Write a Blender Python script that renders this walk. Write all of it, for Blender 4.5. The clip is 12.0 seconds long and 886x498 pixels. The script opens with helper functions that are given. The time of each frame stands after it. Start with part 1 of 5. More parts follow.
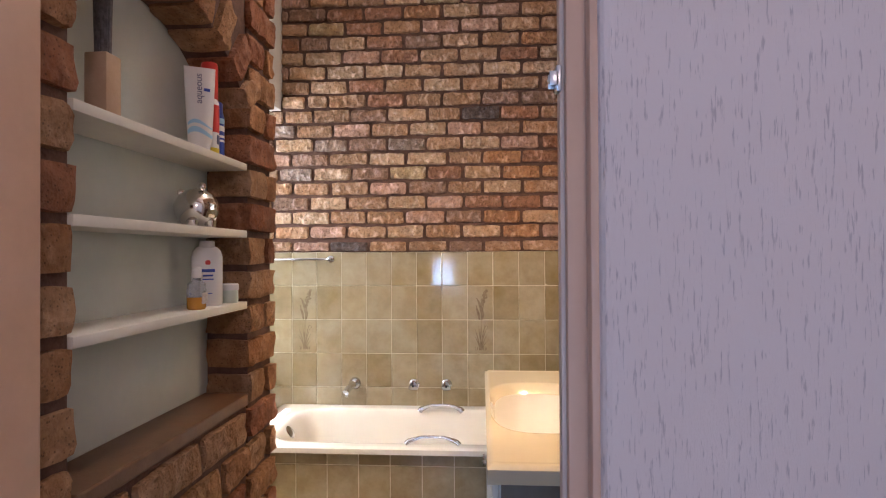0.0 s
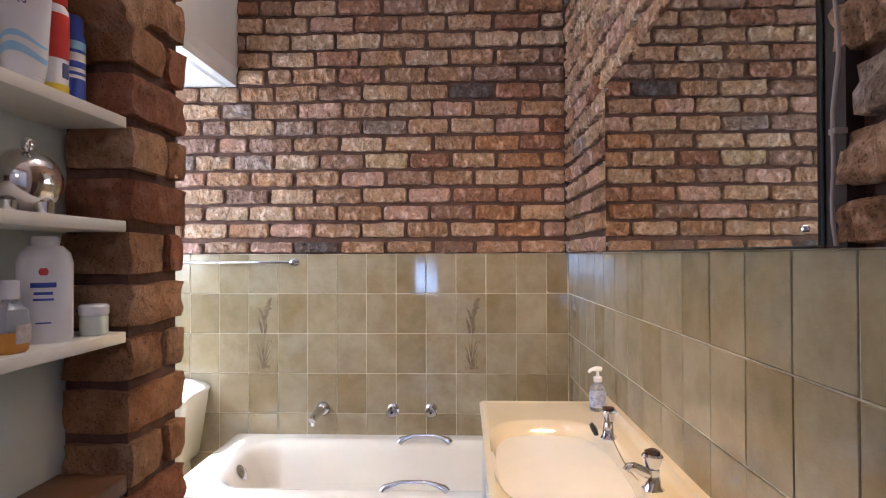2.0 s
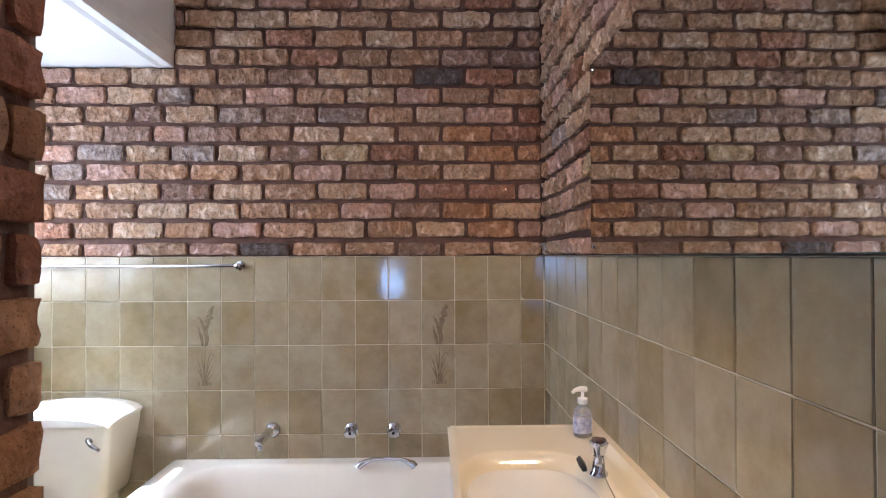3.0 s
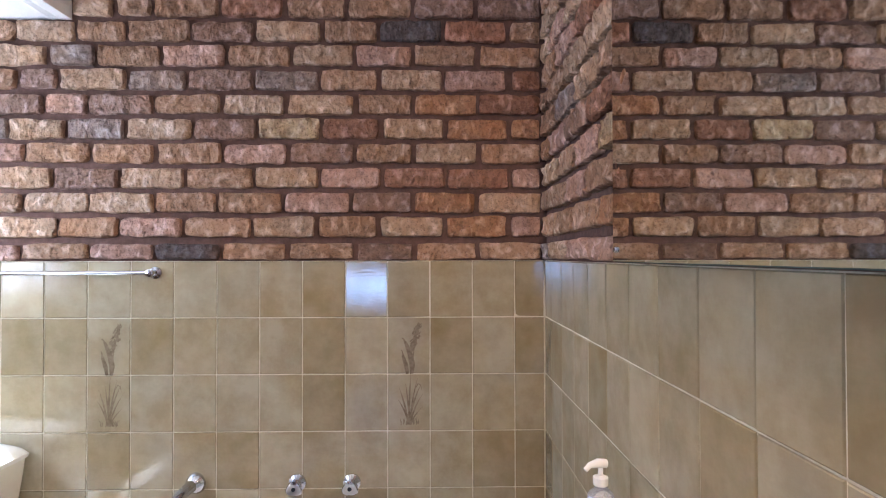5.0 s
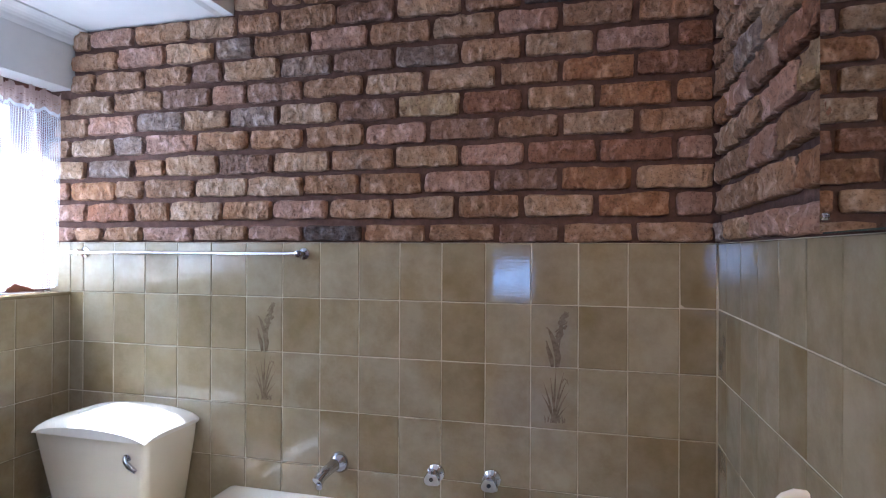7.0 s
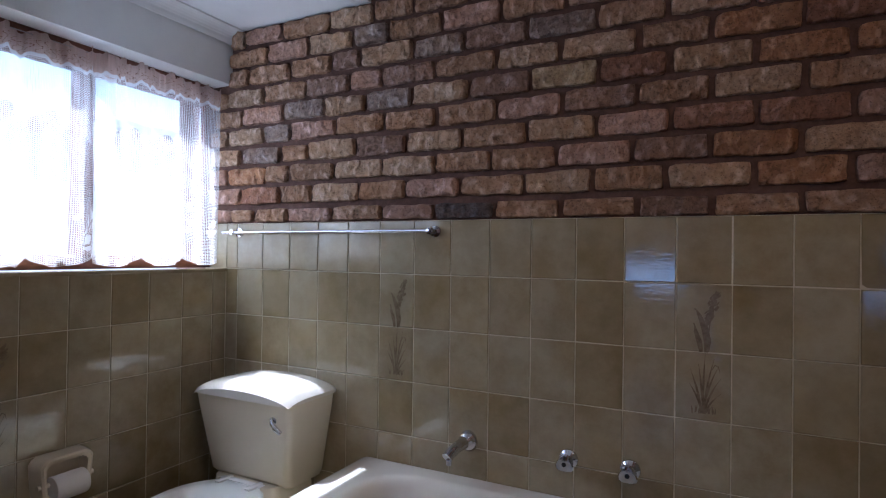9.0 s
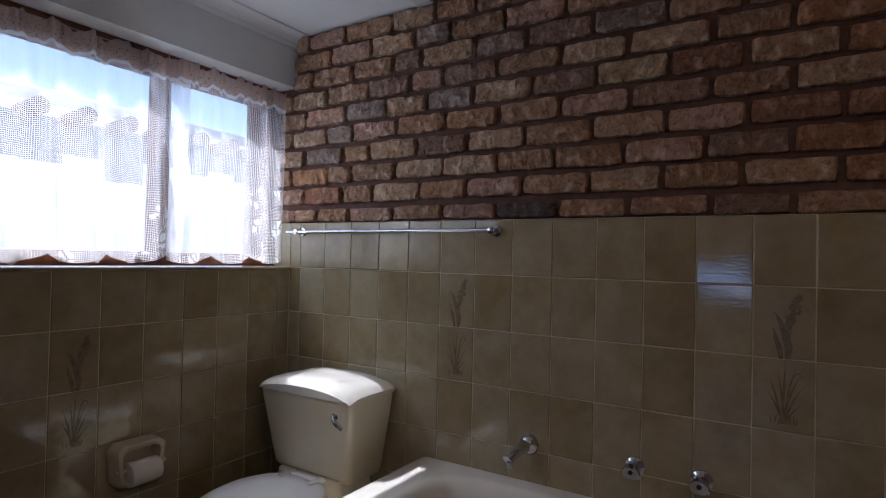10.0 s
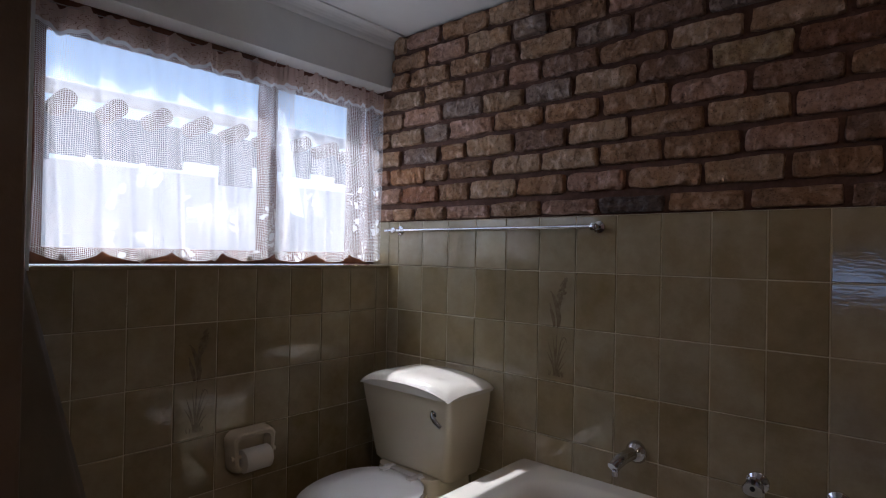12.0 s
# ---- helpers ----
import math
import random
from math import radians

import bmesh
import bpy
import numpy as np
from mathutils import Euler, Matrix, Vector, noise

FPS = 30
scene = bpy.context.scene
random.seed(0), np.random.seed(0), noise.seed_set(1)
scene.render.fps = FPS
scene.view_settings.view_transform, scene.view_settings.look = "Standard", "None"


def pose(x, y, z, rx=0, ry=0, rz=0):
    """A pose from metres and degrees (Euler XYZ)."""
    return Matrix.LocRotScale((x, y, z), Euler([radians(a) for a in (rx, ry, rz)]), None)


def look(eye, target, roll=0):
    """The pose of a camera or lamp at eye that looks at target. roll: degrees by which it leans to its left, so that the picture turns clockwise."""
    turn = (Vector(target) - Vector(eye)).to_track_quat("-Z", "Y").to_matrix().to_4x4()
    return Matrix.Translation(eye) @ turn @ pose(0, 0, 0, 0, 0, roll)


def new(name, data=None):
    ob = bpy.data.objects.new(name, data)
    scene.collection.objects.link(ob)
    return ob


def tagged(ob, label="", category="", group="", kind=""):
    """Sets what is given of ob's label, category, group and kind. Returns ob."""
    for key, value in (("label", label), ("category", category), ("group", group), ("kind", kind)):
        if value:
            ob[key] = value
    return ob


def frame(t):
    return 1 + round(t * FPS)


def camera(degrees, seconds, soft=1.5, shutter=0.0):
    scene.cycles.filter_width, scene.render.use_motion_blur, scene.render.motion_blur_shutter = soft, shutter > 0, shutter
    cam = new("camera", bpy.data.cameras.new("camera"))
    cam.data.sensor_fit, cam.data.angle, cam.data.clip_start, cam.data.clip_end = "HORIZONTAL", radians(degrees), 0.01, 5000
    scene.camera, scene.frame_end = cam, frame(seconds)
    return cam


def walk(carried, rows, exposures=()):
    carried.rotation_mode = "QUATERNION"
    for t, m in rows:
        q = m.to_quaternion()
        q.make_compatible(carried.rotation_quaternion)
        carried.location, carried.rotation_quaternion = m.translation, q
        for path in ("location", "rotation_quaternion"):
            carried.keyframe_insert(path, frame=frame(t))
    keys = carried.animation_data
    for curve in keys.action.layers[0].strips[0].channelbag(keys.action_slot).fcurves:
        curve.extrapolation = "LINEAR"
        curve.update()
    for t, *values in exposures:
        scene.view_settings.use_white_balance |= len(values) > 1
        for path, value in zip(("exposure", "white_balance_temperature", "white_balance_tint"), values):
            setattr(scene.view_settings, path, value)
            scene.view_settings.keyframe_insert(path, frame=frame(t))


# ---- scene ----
cam = camera(76.2, 12.0, 1.15)
PATH = [
    (0, (0.095, -0.069, 1.447), (-0.04, 1.926, 1.464), -0.3),
    (0.5, (0.072, 0.059, 1.446), (-0.058, 2.055, 1.465), -0.2),
    (1, (0.059, 0.184, 1.447), (-0.064, 2.18, 1.466), -0.2),
    (1.5, (0.051, 0.294, 1.444), (-0.057, 2.291, 1.464), -0.2),
    (2, (0.052, 0.423, 1.451), (-0.021, 2.422, 1.473), -0.2),
    (2.5, (0.062, 0.558, 1.451), (0.041, 2.558, 1.472), -0.2),
    (3, (0.059, 0.691, 1.461), (0.099, 2.69, 1.484), -0.2),
    (3.2, (0.056, 0.758, 1.463), (0.118, 2.757, 1.492), 0.1),
    (5, (0.176, 1.248, 1.474), (0.209, 3.248, 1.5), -0.1),
    (5.5, (0.215, 1.337, 1.485), (0.15, 3.336, 1.499), -0.2),
    (6, (0.215, 1.378, 1.47), (-0.01, 3.365, 1.486), -0.2),
    (6.5, (0.223, 1.396, 1.438), (-0.166, 3.357, 1.468), -0.0),
    (7, (0.198, 1.402, 1.431), (-0.305, 3.335, 1.438), 0.3),
    (9, (0.152, 1.428, 1.336), (-0.75, 3.213, 1.354), 0.8),
    (9.5, (0.138, 1.432, 1.327), (-0.847, 3.172, 1.352), 0.8),
    (10, (0.117, 1.425, 1.317), (-0.945, 3.119, 1.348), 1.3),
    (10.5, (0.113, 1.418, 1.31), (-1.03, 3.059, 1.345), 1.2),
    (11, (0.098, 1.416, 1.304), (-1.11, 3.01, 1.337), 1.6),
    (11.5, (0.089, 1.418, 1.304), (-1.174, 2.966, 1.331), 1.6),
    (12, (0.082, 1.436, 1.315), (-1.237, 2.934, 1.333), 1.1),
]
EXPOSURES = [(0, 3.54, 6300, 11), (2, 3.32, 5600, 11), (3, 3.06, 5350, 11), (5, 3.3, 5300, 12), (6, 3.14, 5200, 12), (7, 2.56, 5020, 12), (9, 1.48, 5150, 13), (10, 0.72, 5600, 14), (11, 0.38, 5850, 15), (12, 0.36, 5850, 15)]
walk(cam, [(t, look(eye, target, roll)) for t, eye, target, roll in PATH], EXPOSURES)

# ---- world, sun, lamps ----
world = bpy.data.worlds.new("sky")
scene.world = world
world.use_nodes = True
wn = world.node_tree
sky = wn.nodes.new("ShaderNodeTexSky")
sky.sky_type = "NISHITA"
sky.sun_disc = False
SUN_FROM = Vector((-0.705, 0.045, 1.0)).normalized()
sky.sun_elevation = math.asin(SUN_FROM.z)
sky.sun_rotation = math.atan2(SUN_FROM.x, SUN_FROM.y)
wn.links.new(sky.outputs[0], wn.nodes["Background"].inputs[0])
wn.nodes["Background"].inputs[1].default_value = 0.15


def lamp(name, kind, power, colour, m):
    data = bpy.data.lights.new(name, kind)
    data.energy, data.color = power, colour
    ob = new(name, data)
    ob.matrix_world = m
    return data


lamp("sun", "SUN", 5.0, (1, 0.97, 0.93), look(SUN_FROM * 10, (0, 0, 0))).angle = radians(0.5)
hall = lamp("hall_daylight", "AREA", 2.5, (0.40, 0.62, 1.0), look((-0.78, -2.93, 1.05), (-0.3, 3.0, 1.3)))
hall.shape, hall.size, hall.size_y = "RECTANGLE", 1.16, 0.36
spotlight = lamp("mirror_spot", "SPOT", 3.9, (1.0, 0.61, 0.29), look((0.47, 1.62, 1.975), (0.38, 2.4, 0.9)))
spotlight.spot_size, spotlight.spot_blend, spotlight.shadow_soft_size = radians(150), 0.8, 0.03
win = lamp("window_daylight", "AREA", 1.45, (0.84, 0.90, 1.0), look((-1.80, 2.55, 1.72), (-1.0, 3.35, 1.95)))
win.shape, win.size, win.size_y = "RECTANGLE", 1.2, 0.5
# fill light added high in the room, no fitting belongs to it
lamp("ceiling_fill", "POINT", 1.65, (1.0, 0.82, 0.70), pose(-0.05, 1.6, 2.85)).shadow_soft_size = 0.08
# unseen warm fill added behind the doorway to brighten the hall side
lamp("hall_fill", "POINT", 1.85, (1.0, 0.73, 0.66), pose(0.5, -1.2, 2.2)).shadow_soft_size = 0.1

# ---- materials ----
def material(name, base, rough=0.5, metal=0.0, spots=None, scale=30.0, bump=0.0, bump_scale=200.0, coat=0.0, trans=0.0, spread=0.0, ior=1.45):
    """A surface: base mixed by noise with spots at scale, fine relief, and spread: brightness that varies from piece to piece."""
    m = bpy.data.materials.new(name)
    m.use_nodes = True
    nt = m.node_tree
    b = nt.nodes["Principled BSDF"]
    b.inputs["Roughness"].default_value, b.inputs["Metallic"].default_value = rough, metal
    b.inputs["Coat Weight"].default_value, b.inputs["Transmission Weight"].default_value = coat, trans
    b.inputs["IOR"].default_value = ior
    b.inputs["Base Color"].default_value = (*base, 1)
    co = nt.nodes.new("ShaderNodeTexCoord").outputs["Object"]
    if spread or spots:
        info = nt.nodes.new("ShaderNodeObjectInfo")
        shift = nt.nodes.new("ShaderNodeVectorMath")
        shift.operation = "MULTIPLY_ADD"
        comb = nt.nodes.new("ShaderNodeCombineXYZ")
        for i in range(3):
            nt.links.new(info.outputs["Random"], comb.inputs[i])
        shift.inputs[1].default_value = (17, 29, 41)
        nt.links.new(comb.outputs[0], shift.inputs[0])
        nt.links.new(co, shift.inputs[2])
        co = shift.outputs[0]
    if spots:
        n = nt.nodes.new("ShaderNodeTexNoise")
        n.inputs["Scale"].default_value, n.inputs["Detail"].default_value, n.inputs["Roughness"].default_value = scale, 5, 0.65
        nt.links.new(co, n.inputs["Vector"])
        r = nt.nodes.new("ShaderNodeValToRGB")
        r.color_ramp.elements[0].position, r.color_ramp.elements[0].color = 0.36, (*base, 1)
        r.color_ramp.elements[1].position, r.color_ramp.elements[1].color = 0.64, (*spots, 1)
        nt.links.new(n.outputs["Fac"], r.inputs[0])
        out = r.outputs[0]
    else:
        rgb = nt.nodes.new("ShaderNodeRGB")
        rgb.outputs[0].default_value = (*base, 1)
        out = rgb.outputs[0]
    if spread:
        hsv = nt.nodes.new("ShaderNodeHueSaturation")
        mr = nt.nodes.new("ShaderNodeMapRange")
        mr.inputs["To Min"].default_value, mr.inputs["To Max"].default_value = 1 - spread, 1 + spread
        nt.links.new(info.outputs["Random"], mr.inputs[0])
        nt.links.new(mr.outputs[0], hsv.inputs["Value"])
        nt.links.new(out, hsv.inputs["Color"])
        out = hsv.outputs[0]
    nt.links.new(out, b.inputs["Base Color"])
    if bump:
        n2 = nt.nodes.new("ShaderNodeTexNoise")
        n2.inputs["Scale"].default_value, n2.inputs["Detail"].default_value = bump_scale, 4
        nt.links.new(co, n2.inputs["Vector"])
        bp = nt.nodes.new("ShaderNodeBump")
        bp.inputs["Strength"].default_value, bp.inputs["Distance"].default_value = bump, 0.003
        nt.links.new(n2.outputs["Fac"], bp.inputs["Height"])
        nt.links.new(bp.outputs[0], b.inputs["Normal"])
    return m


def brick_material(name, a, b2, dark=0.5, relief=0.018, pale_amount=0.85):
    """Hand-made clay: two tones in clouds, dark pits, paler high spots, grit."""
    m = material(name, a, 0.92, spots=b2, scale=26, spread=0.14)
    nt = m.node_tree
    b = nt.nodes["Principled BSDF"]
    co = b.inputs["Base Color"].links[0].from_node
    vec = next(n for n in nt.nodes if n.bl_idname == "ShaderNodeTexNoise").inputs["Vector"].links[0].from_socket
    fine = nt.nodes.new("ShaderNodeTexNoise")
    fine.inputs["Scale"].default_value, fine.inputs["Detail"].default_value, fine.inputs["Roughness"].default_value = 60, 7, 0.68
    nt.links.new(vec, fine.inputs["Vector"])
    mr = nt.nodes.new("ShaderNodeMapRange")
    mr.inputs["From Min"].default_value, mr.inputs["From Max"].default_value = 0.34, 0.50
    mr.inputs["To Min"].default_value, mr.inputs["To Max"].default_value = dark, 1.0
    nt.links.new(fine.outputs["Fac"], mr.inputs[0])
    mix = nt.nodes.new("ShaderNodeMix")
    mix.data_type, mix.blend_type = "RGBA", "MULTIPLY"
    mix.inputs["Factor"].default_value = 0.8
    nt.links.new(co.outputs[0], mix.inputs["A"])
    nt.links.new(mr.outputs[0], mix.inputs["B"])
    nt.links.new(mix.outputs["Result"], b.inputs["Base Color"])
    mid = nt.nodes.new("ShaderNodeTexNoise")
    mid.inputs["Scale"].default_value, mid.inputs["Detail"].default_value, mid.inputs["Distortion"].default_value = 27, 6, 0.15
    slant = nt.nodes.new("ShaderNodeMapping")
    slant.inputs["Rotation"].default_value = (0, radians(38), 0)
    slant.inputs["Scale"].default_value = (1.25, 1.0, 0.85)
    nt.links.new(vec, slant.inputs[0])
    nt.links.new(slant.outputs[0], mid.inputs["Vector"])
    high_spots = nt.nodes.new("ShaderNodeMapRange")
    high_spots.inputs["From Min"].default_value, high_spots.inputs["From Max"].default_value = 0.52, 0.70
    high_spots.inputs["To Min"].default_value, high_spots.inputs["To Max"].default_value = 0.0, pale_amount
    nt.links.new(mid.outputs["Fac"], high_spots.inputs[0])
    pale = nt.nodes.new("ShaderNodeMix")
    pale.data_type = "RGBA"
    pale.inputs["B"].default_value = (min(1, a[0] * 1.42 + 0.06), min(1, a[1] * 1.55 + 0.065), min(1, a[2] * 1.75 + 0.075), 1)
    nt.links.new(high_spots.outputs[0], pale.inputs["Factor"])
    nt.links.new(mix.outputs["Result"], pale.inputs["A"])
    drift = nt.nodes.new("ShaderNodeTexNoise")
    drift.inputs["Scale"].default_value, drift.inputs["Detail"].default_value = 8, 2
    nt.links.new(vec, drift.inputs["Vector"])
    drift_range = nt.nodes.new("ShaderNodeMapRange")
    drift_range.inputs["From Min"].default_value, drift_range.inputs["From Max"].default_value = 0.46, 0.66
    nt.links.new(drift.outputs["Fac"], drift_range.inputs[0])
    warm = nt.nodes.new("ShaderNodeMix")
    warm.data_type, warm.blend_type = "RGBA", "MULTIPLY"
    warm.inputs["B"].default_value = (1.0, 0.91, 0.80, 1)
    nt.links.new(drift_range.outputs[0], warm.inputs["Factor"])
    nt.links.new(pale.outputs["Result"], warm.inputs["A"])
    cells = nt.nodes.new("ShaderNodeTexVoronoi")
    cells.inputs["Scale"].default_value = 120
    nt.links.new(vec, cells.inputs["Vector"])
    pit = nt.nodes.new("ShaderNodeMapRange")
    pit.inputs["From Min"].default_value, pit.inputs["From Max"].default_value = 0.14, 0.24
    pit.inputs["To Min"].default_value, pit.inputs["To Max"].default_value = 0.35, 1.0
    nt.links.new(cells.outputs["Distance"], pit.inputs[0])
    pitted = nt.nodes.new("ShaderNodeMix")
    pitted.data_type, pitted.blend_type = "RGBA", "MULTIPLY"
    pitted.inputs["Factor"].default_value = 0.75
    nt.links.new(warm.outputs["Result"], pitted.inputs["A"])
    nt.links.new(pit.outputs[0], pitted.inputs["B"])
    nt.links.new(pitted.outputs["Result"], b.inputs["Base Color"])
    height = nt.nodes.new("ShaderNodeMath")
    height.operation = "MULTIPLY_ADD"
    height.inputs[1].default_value = 2.4
    nt.links.new(mid.outputs["Fac"], height.inputs[0])
    nt.links.new(fine.outputs["Fac"], height.inputs[2])
    bp = nt.nodes.new("ShaderNodeBump")
    bp.inputs["Strength"].default_value, bp.inputs["Distance"].default_value = 1.0, relief
    nt.links.new(height.outputs[0], bp.inputs["Height"])
    nt.links.new(bp.outputs[0], b.inputs["Normal"])
    return m


BRICKS = {
    "B": brick_material("brick_buff", (0.554, 0.385, 0.257), (0.461, 0.295, 0.184)),
    "T": brick_material("brick_tan", (0.469, 0.288, 0.176), (0.377, 0.221, 0.131)),
    "O": brick_material("brick_orange", (0.454, 0.238, 0.114), (0.360, 0.177, 0.094)),
    "R": brick_material("brick_red", (0.385, 0.190, 0.114), (0.306, 0.155, 0.094)),
    "P": brick_material("brick_pink", (0.531, 0.328, 0.243), (0.454, 0.275, 0.207)),
    "Y": brick_material("brick_yellow", (0.493, 0.357, 0.198), (0.385, 0.260, 0.162)),
    "D": brick_material("brick_mauve", (0.369, 0.231, 0.169), (0.290, 0.177, 0.125)),
    "G": brick_material("brick_grey", (0.395, 0.297, 0.239), (0.254, 0.185, 0.159)),
    "K": brick_material("brick_black", (0.10, 0.075, 0.070), (0.165, 0.125, 0.110)),
}
PIER = [brick_material("brick_pier_brown", (0.369, 0.195, 0.092), (0.266, 0.128, 0.061), 0.7, 0.010, 0.35), brick_material("brick_pier_tan", (0.430, 0.256, 0.144), (0.318, 0.174, 0.092), 0.7, 0.010, 0.35),
        brick_material("brick_pier_red", (0.307, 0.128, 0.066), (0.215, 0.087, 0.046), 0.7, 0.010, 0.35)]
MORTAR = material("mortar_dark", (0.105, 0.056, 0.041), 0.95, spots=(0.155, 0.086, 0.064), scale=40, bump=0.8, bump_scale=180)
GROUT = material("grout", (0.66, 0.60, 0.45), 0.8, spots=(0.50, 0.43, 0.30), scale=9, bump=0.2)


def tile_material(name, a, b2, rough=0.035):
    m = material(name, a, rough, spots=b2, scale=10, spread=0.06, ior=1.62)
    nt = m.node_tree
    b = nt.nodes["Principled BSDF"]
    vec = next(n for n in nt.nodes if n.bl_idname == "ShaderNodeTexNoise").inputs["Vector"].links[0].from_socket
    mp = nt.nodes.new("ShaderNodeMapping")
    mp.inputs["Scale"].default_value = (0.8, 0.8, 2.6)
    nt.links.new(vec, mp.inputs[0])
    n = nt.nodes.new("ShaderNodeTexNoise")
    n.inputs["Scale"].default_value, n.inputs["Detail"].default_value = 62, 1.5
    nt.links.new(mp.outputs[0], n.inputs["Vector"])
    bp = nt.nodes.new("ShaderNodeBump")
    bp.inputs["Strength"].default_value, bp.inputs["Distance"].default_value = 0.18, 0.0012
    nt.links.new(n.outputs["Fac"], bp.inputs["Height"])
    nt.links.new(bp.outputs[0], b.inputs["Normal"])
    # browner glaze where it pooled: broad clouds and a rim
    base = b.inputs["Base Color"].links[0].from_socket
    cloud = nt.nodes.new("ShaderNodeTexNoise")
    cloud.inputs["Scale"].default_value, cloud.inputs["Detail"].default_value = 7, 1.5
    nt.links.new(vec, cloud.inputs["Vector"])
    pool = nt.nodes.new("ShaderNodeMapRange")
    pool.inputs["From Min"].default_value, pool.inputs["From Max"].default_value = 0.45, 0.72
    nt.links.new(cloud.outputs["Fac"], pool.inputs[0])
    mix = nt.nodes.new("ShaderNodeMix")
    mix.data_type, mix.blend_type = "RGBA", "MULTIPLY"
    mix.inputs["B"].default_value = (0.93, 0.87, 0.74, 1)
    nt.links.new(pool.outputs[0], mix.inputs["Factor"])
    nt.links.new(base, mix.inputs["A"])
    nt.links.new(mix.outputs["Result"], b.inputs["Base Color"])
    return m


TILES = [tile_material("tile_olive", (0.280, 0.230, 0.140), (0.364, 0.310, 0.206)), tile_material("tile_olive_pale", (0.303, 0.254, 0.163), (0.385, 0.334, 0.228)),
         tile_material("tile_olive_deep", (0.243, 0.192, 0.108), (0.306, 0.251, 0.152))]
PRINT = material("reed_print", (0.150, 0.112, 0.065), 0.2, spots=(0.23, 0.18, 0.115), scale=60)
WHITE = material("white_paint", (0.76, 0.76, 0.74), 0.55, spots=(0.70, 0.70, 0.69), scale=4, bump=0.08, bump_scale=90)
CEILING = material("ceiling_paint", (0.80, 0.80, 0.79), 0.8, spots=(0.75, 0.75, 0.74), scale=3, bump=0.1, bump_scale=60)
NICHE_WHITE = material("niche_plaster", (0.57, 0.61, 0.58), 0.7, spots=(0.51, 0.55, 0.53), scale=5, bump=0.1)
SHELF = material("shelf_paint", (0.78, 0.76, 0.70), 0.4, spots=(0.72, 0.70, 0.64), scale=8, bump=0.05)
JAMB = material("door_frame_paint", (0.60, 0.40, 0.31), 0.45, spots=(0.53, 0.35, 0.27), scale=6, bump=0.12, bump_scale=40)
# the same frame paint, greyed to put the side's different light into the colour
JAMB_SIDE_LIGHT = material("door_frame_paint_side_light", (0.58, 0.48, 0.44), 0.45, spots=(0.50, 0.41, 0.37), scale=6, bump=0.1)
PORCELAIN = material("bath_enamel", (0.80, 0.77, 0.70), 0.08, spots=(0.78, 0.74, 0.67), scale=3, coat=0.4)
CREAM = material("cream_porcelain", (0.76, 0.70, 0.57), 0.10, spots=(0.72, 0.66, 0.53), scale=4, coat=0.4)
BASIN = material("basin_porcelain", (0.70, 0.63, 0.48), 0.08, spots=(0.67, 0.60, 0.45), scale=3, coat=0.4)
SEAT = material("seat_plastic", (0.82, 0.82, 0.82), 0.25)
CHROME = material("chrome", (0.66, 0.67, 0.71), 0.06, 1.0)
SMOKE = material("smoked_handle", (0.06, 0.022, 0.015), 0.12, spots=(0.03, 0.012, 0.01), scale=30, coat=0.6)
STEEL = material("dull_steel", (0.42, 0.45, 0.52), 0.3, 1.0)
BLACK = material("black_rubber", (0.02, 0.02, 0.02), 0.5)
FLOOR = material("floor_vinyl", (0.16, 0.10, 0.06), 0.4, spots=(0.22, 0.15, 0.09), scale=12, bump=0.1)
SILL = material("brown_sill_tile", (0.13, 0.062, 0.032), 0.34, spots=(0.17, 0.085, 0.045), scale=14, bump=0.1)
FRAME = material("window_timber", (0.11, 0.035, 0.018), 0.45, spots=(0.20, 0.07, 0.035), scale=18, bump=0.15)
CAB = material("vanity_laminate", (0.76, 0.75, 0.72), 0.35, spots=(0.72, 0.71, 0.68), scale=5)
CAB_BROWN = material("vanity_end_panel", (0.11, 0.065, 0.03), 0.4, spots=(0.15, 0.09, 0.045), scale=10, bump=0.1)
PAPER = material("toilet_paper", (0.78, 0.76, 0.74), 0.9, bump=0.3, bump_scale=120)
DRAPE = material("shower_curtain", (0.24, 0.21, 0.17), 0.6, spots=(0.19, 0.165, 0.135), scale=6, bump=0.1)
CABLE = material("cable", (0.42, 0.38, 0.36), 0.5)
MIRROR = material("mirror_silver", (0.80, 0.83, 0.80), 0.02, 1.0)
MIRROR_EDGE = material("mirror_edge", (0.10, 0.13, 0.12), 0.2)
# near-black: the shade of the joint beside the mirror is in this colour
DARKGAP = material("dark_joint_shade", (0.035, 0.02, 0.018), 0.7, bump=0.2)
GLASS = material("window_glass", (0.95, 0.97, 0.97), 0.02, trans=1.0)
LAMP_SHADE = material("lamp_shade_enamel", (0.75, 0.78, 0.82), 0.2)


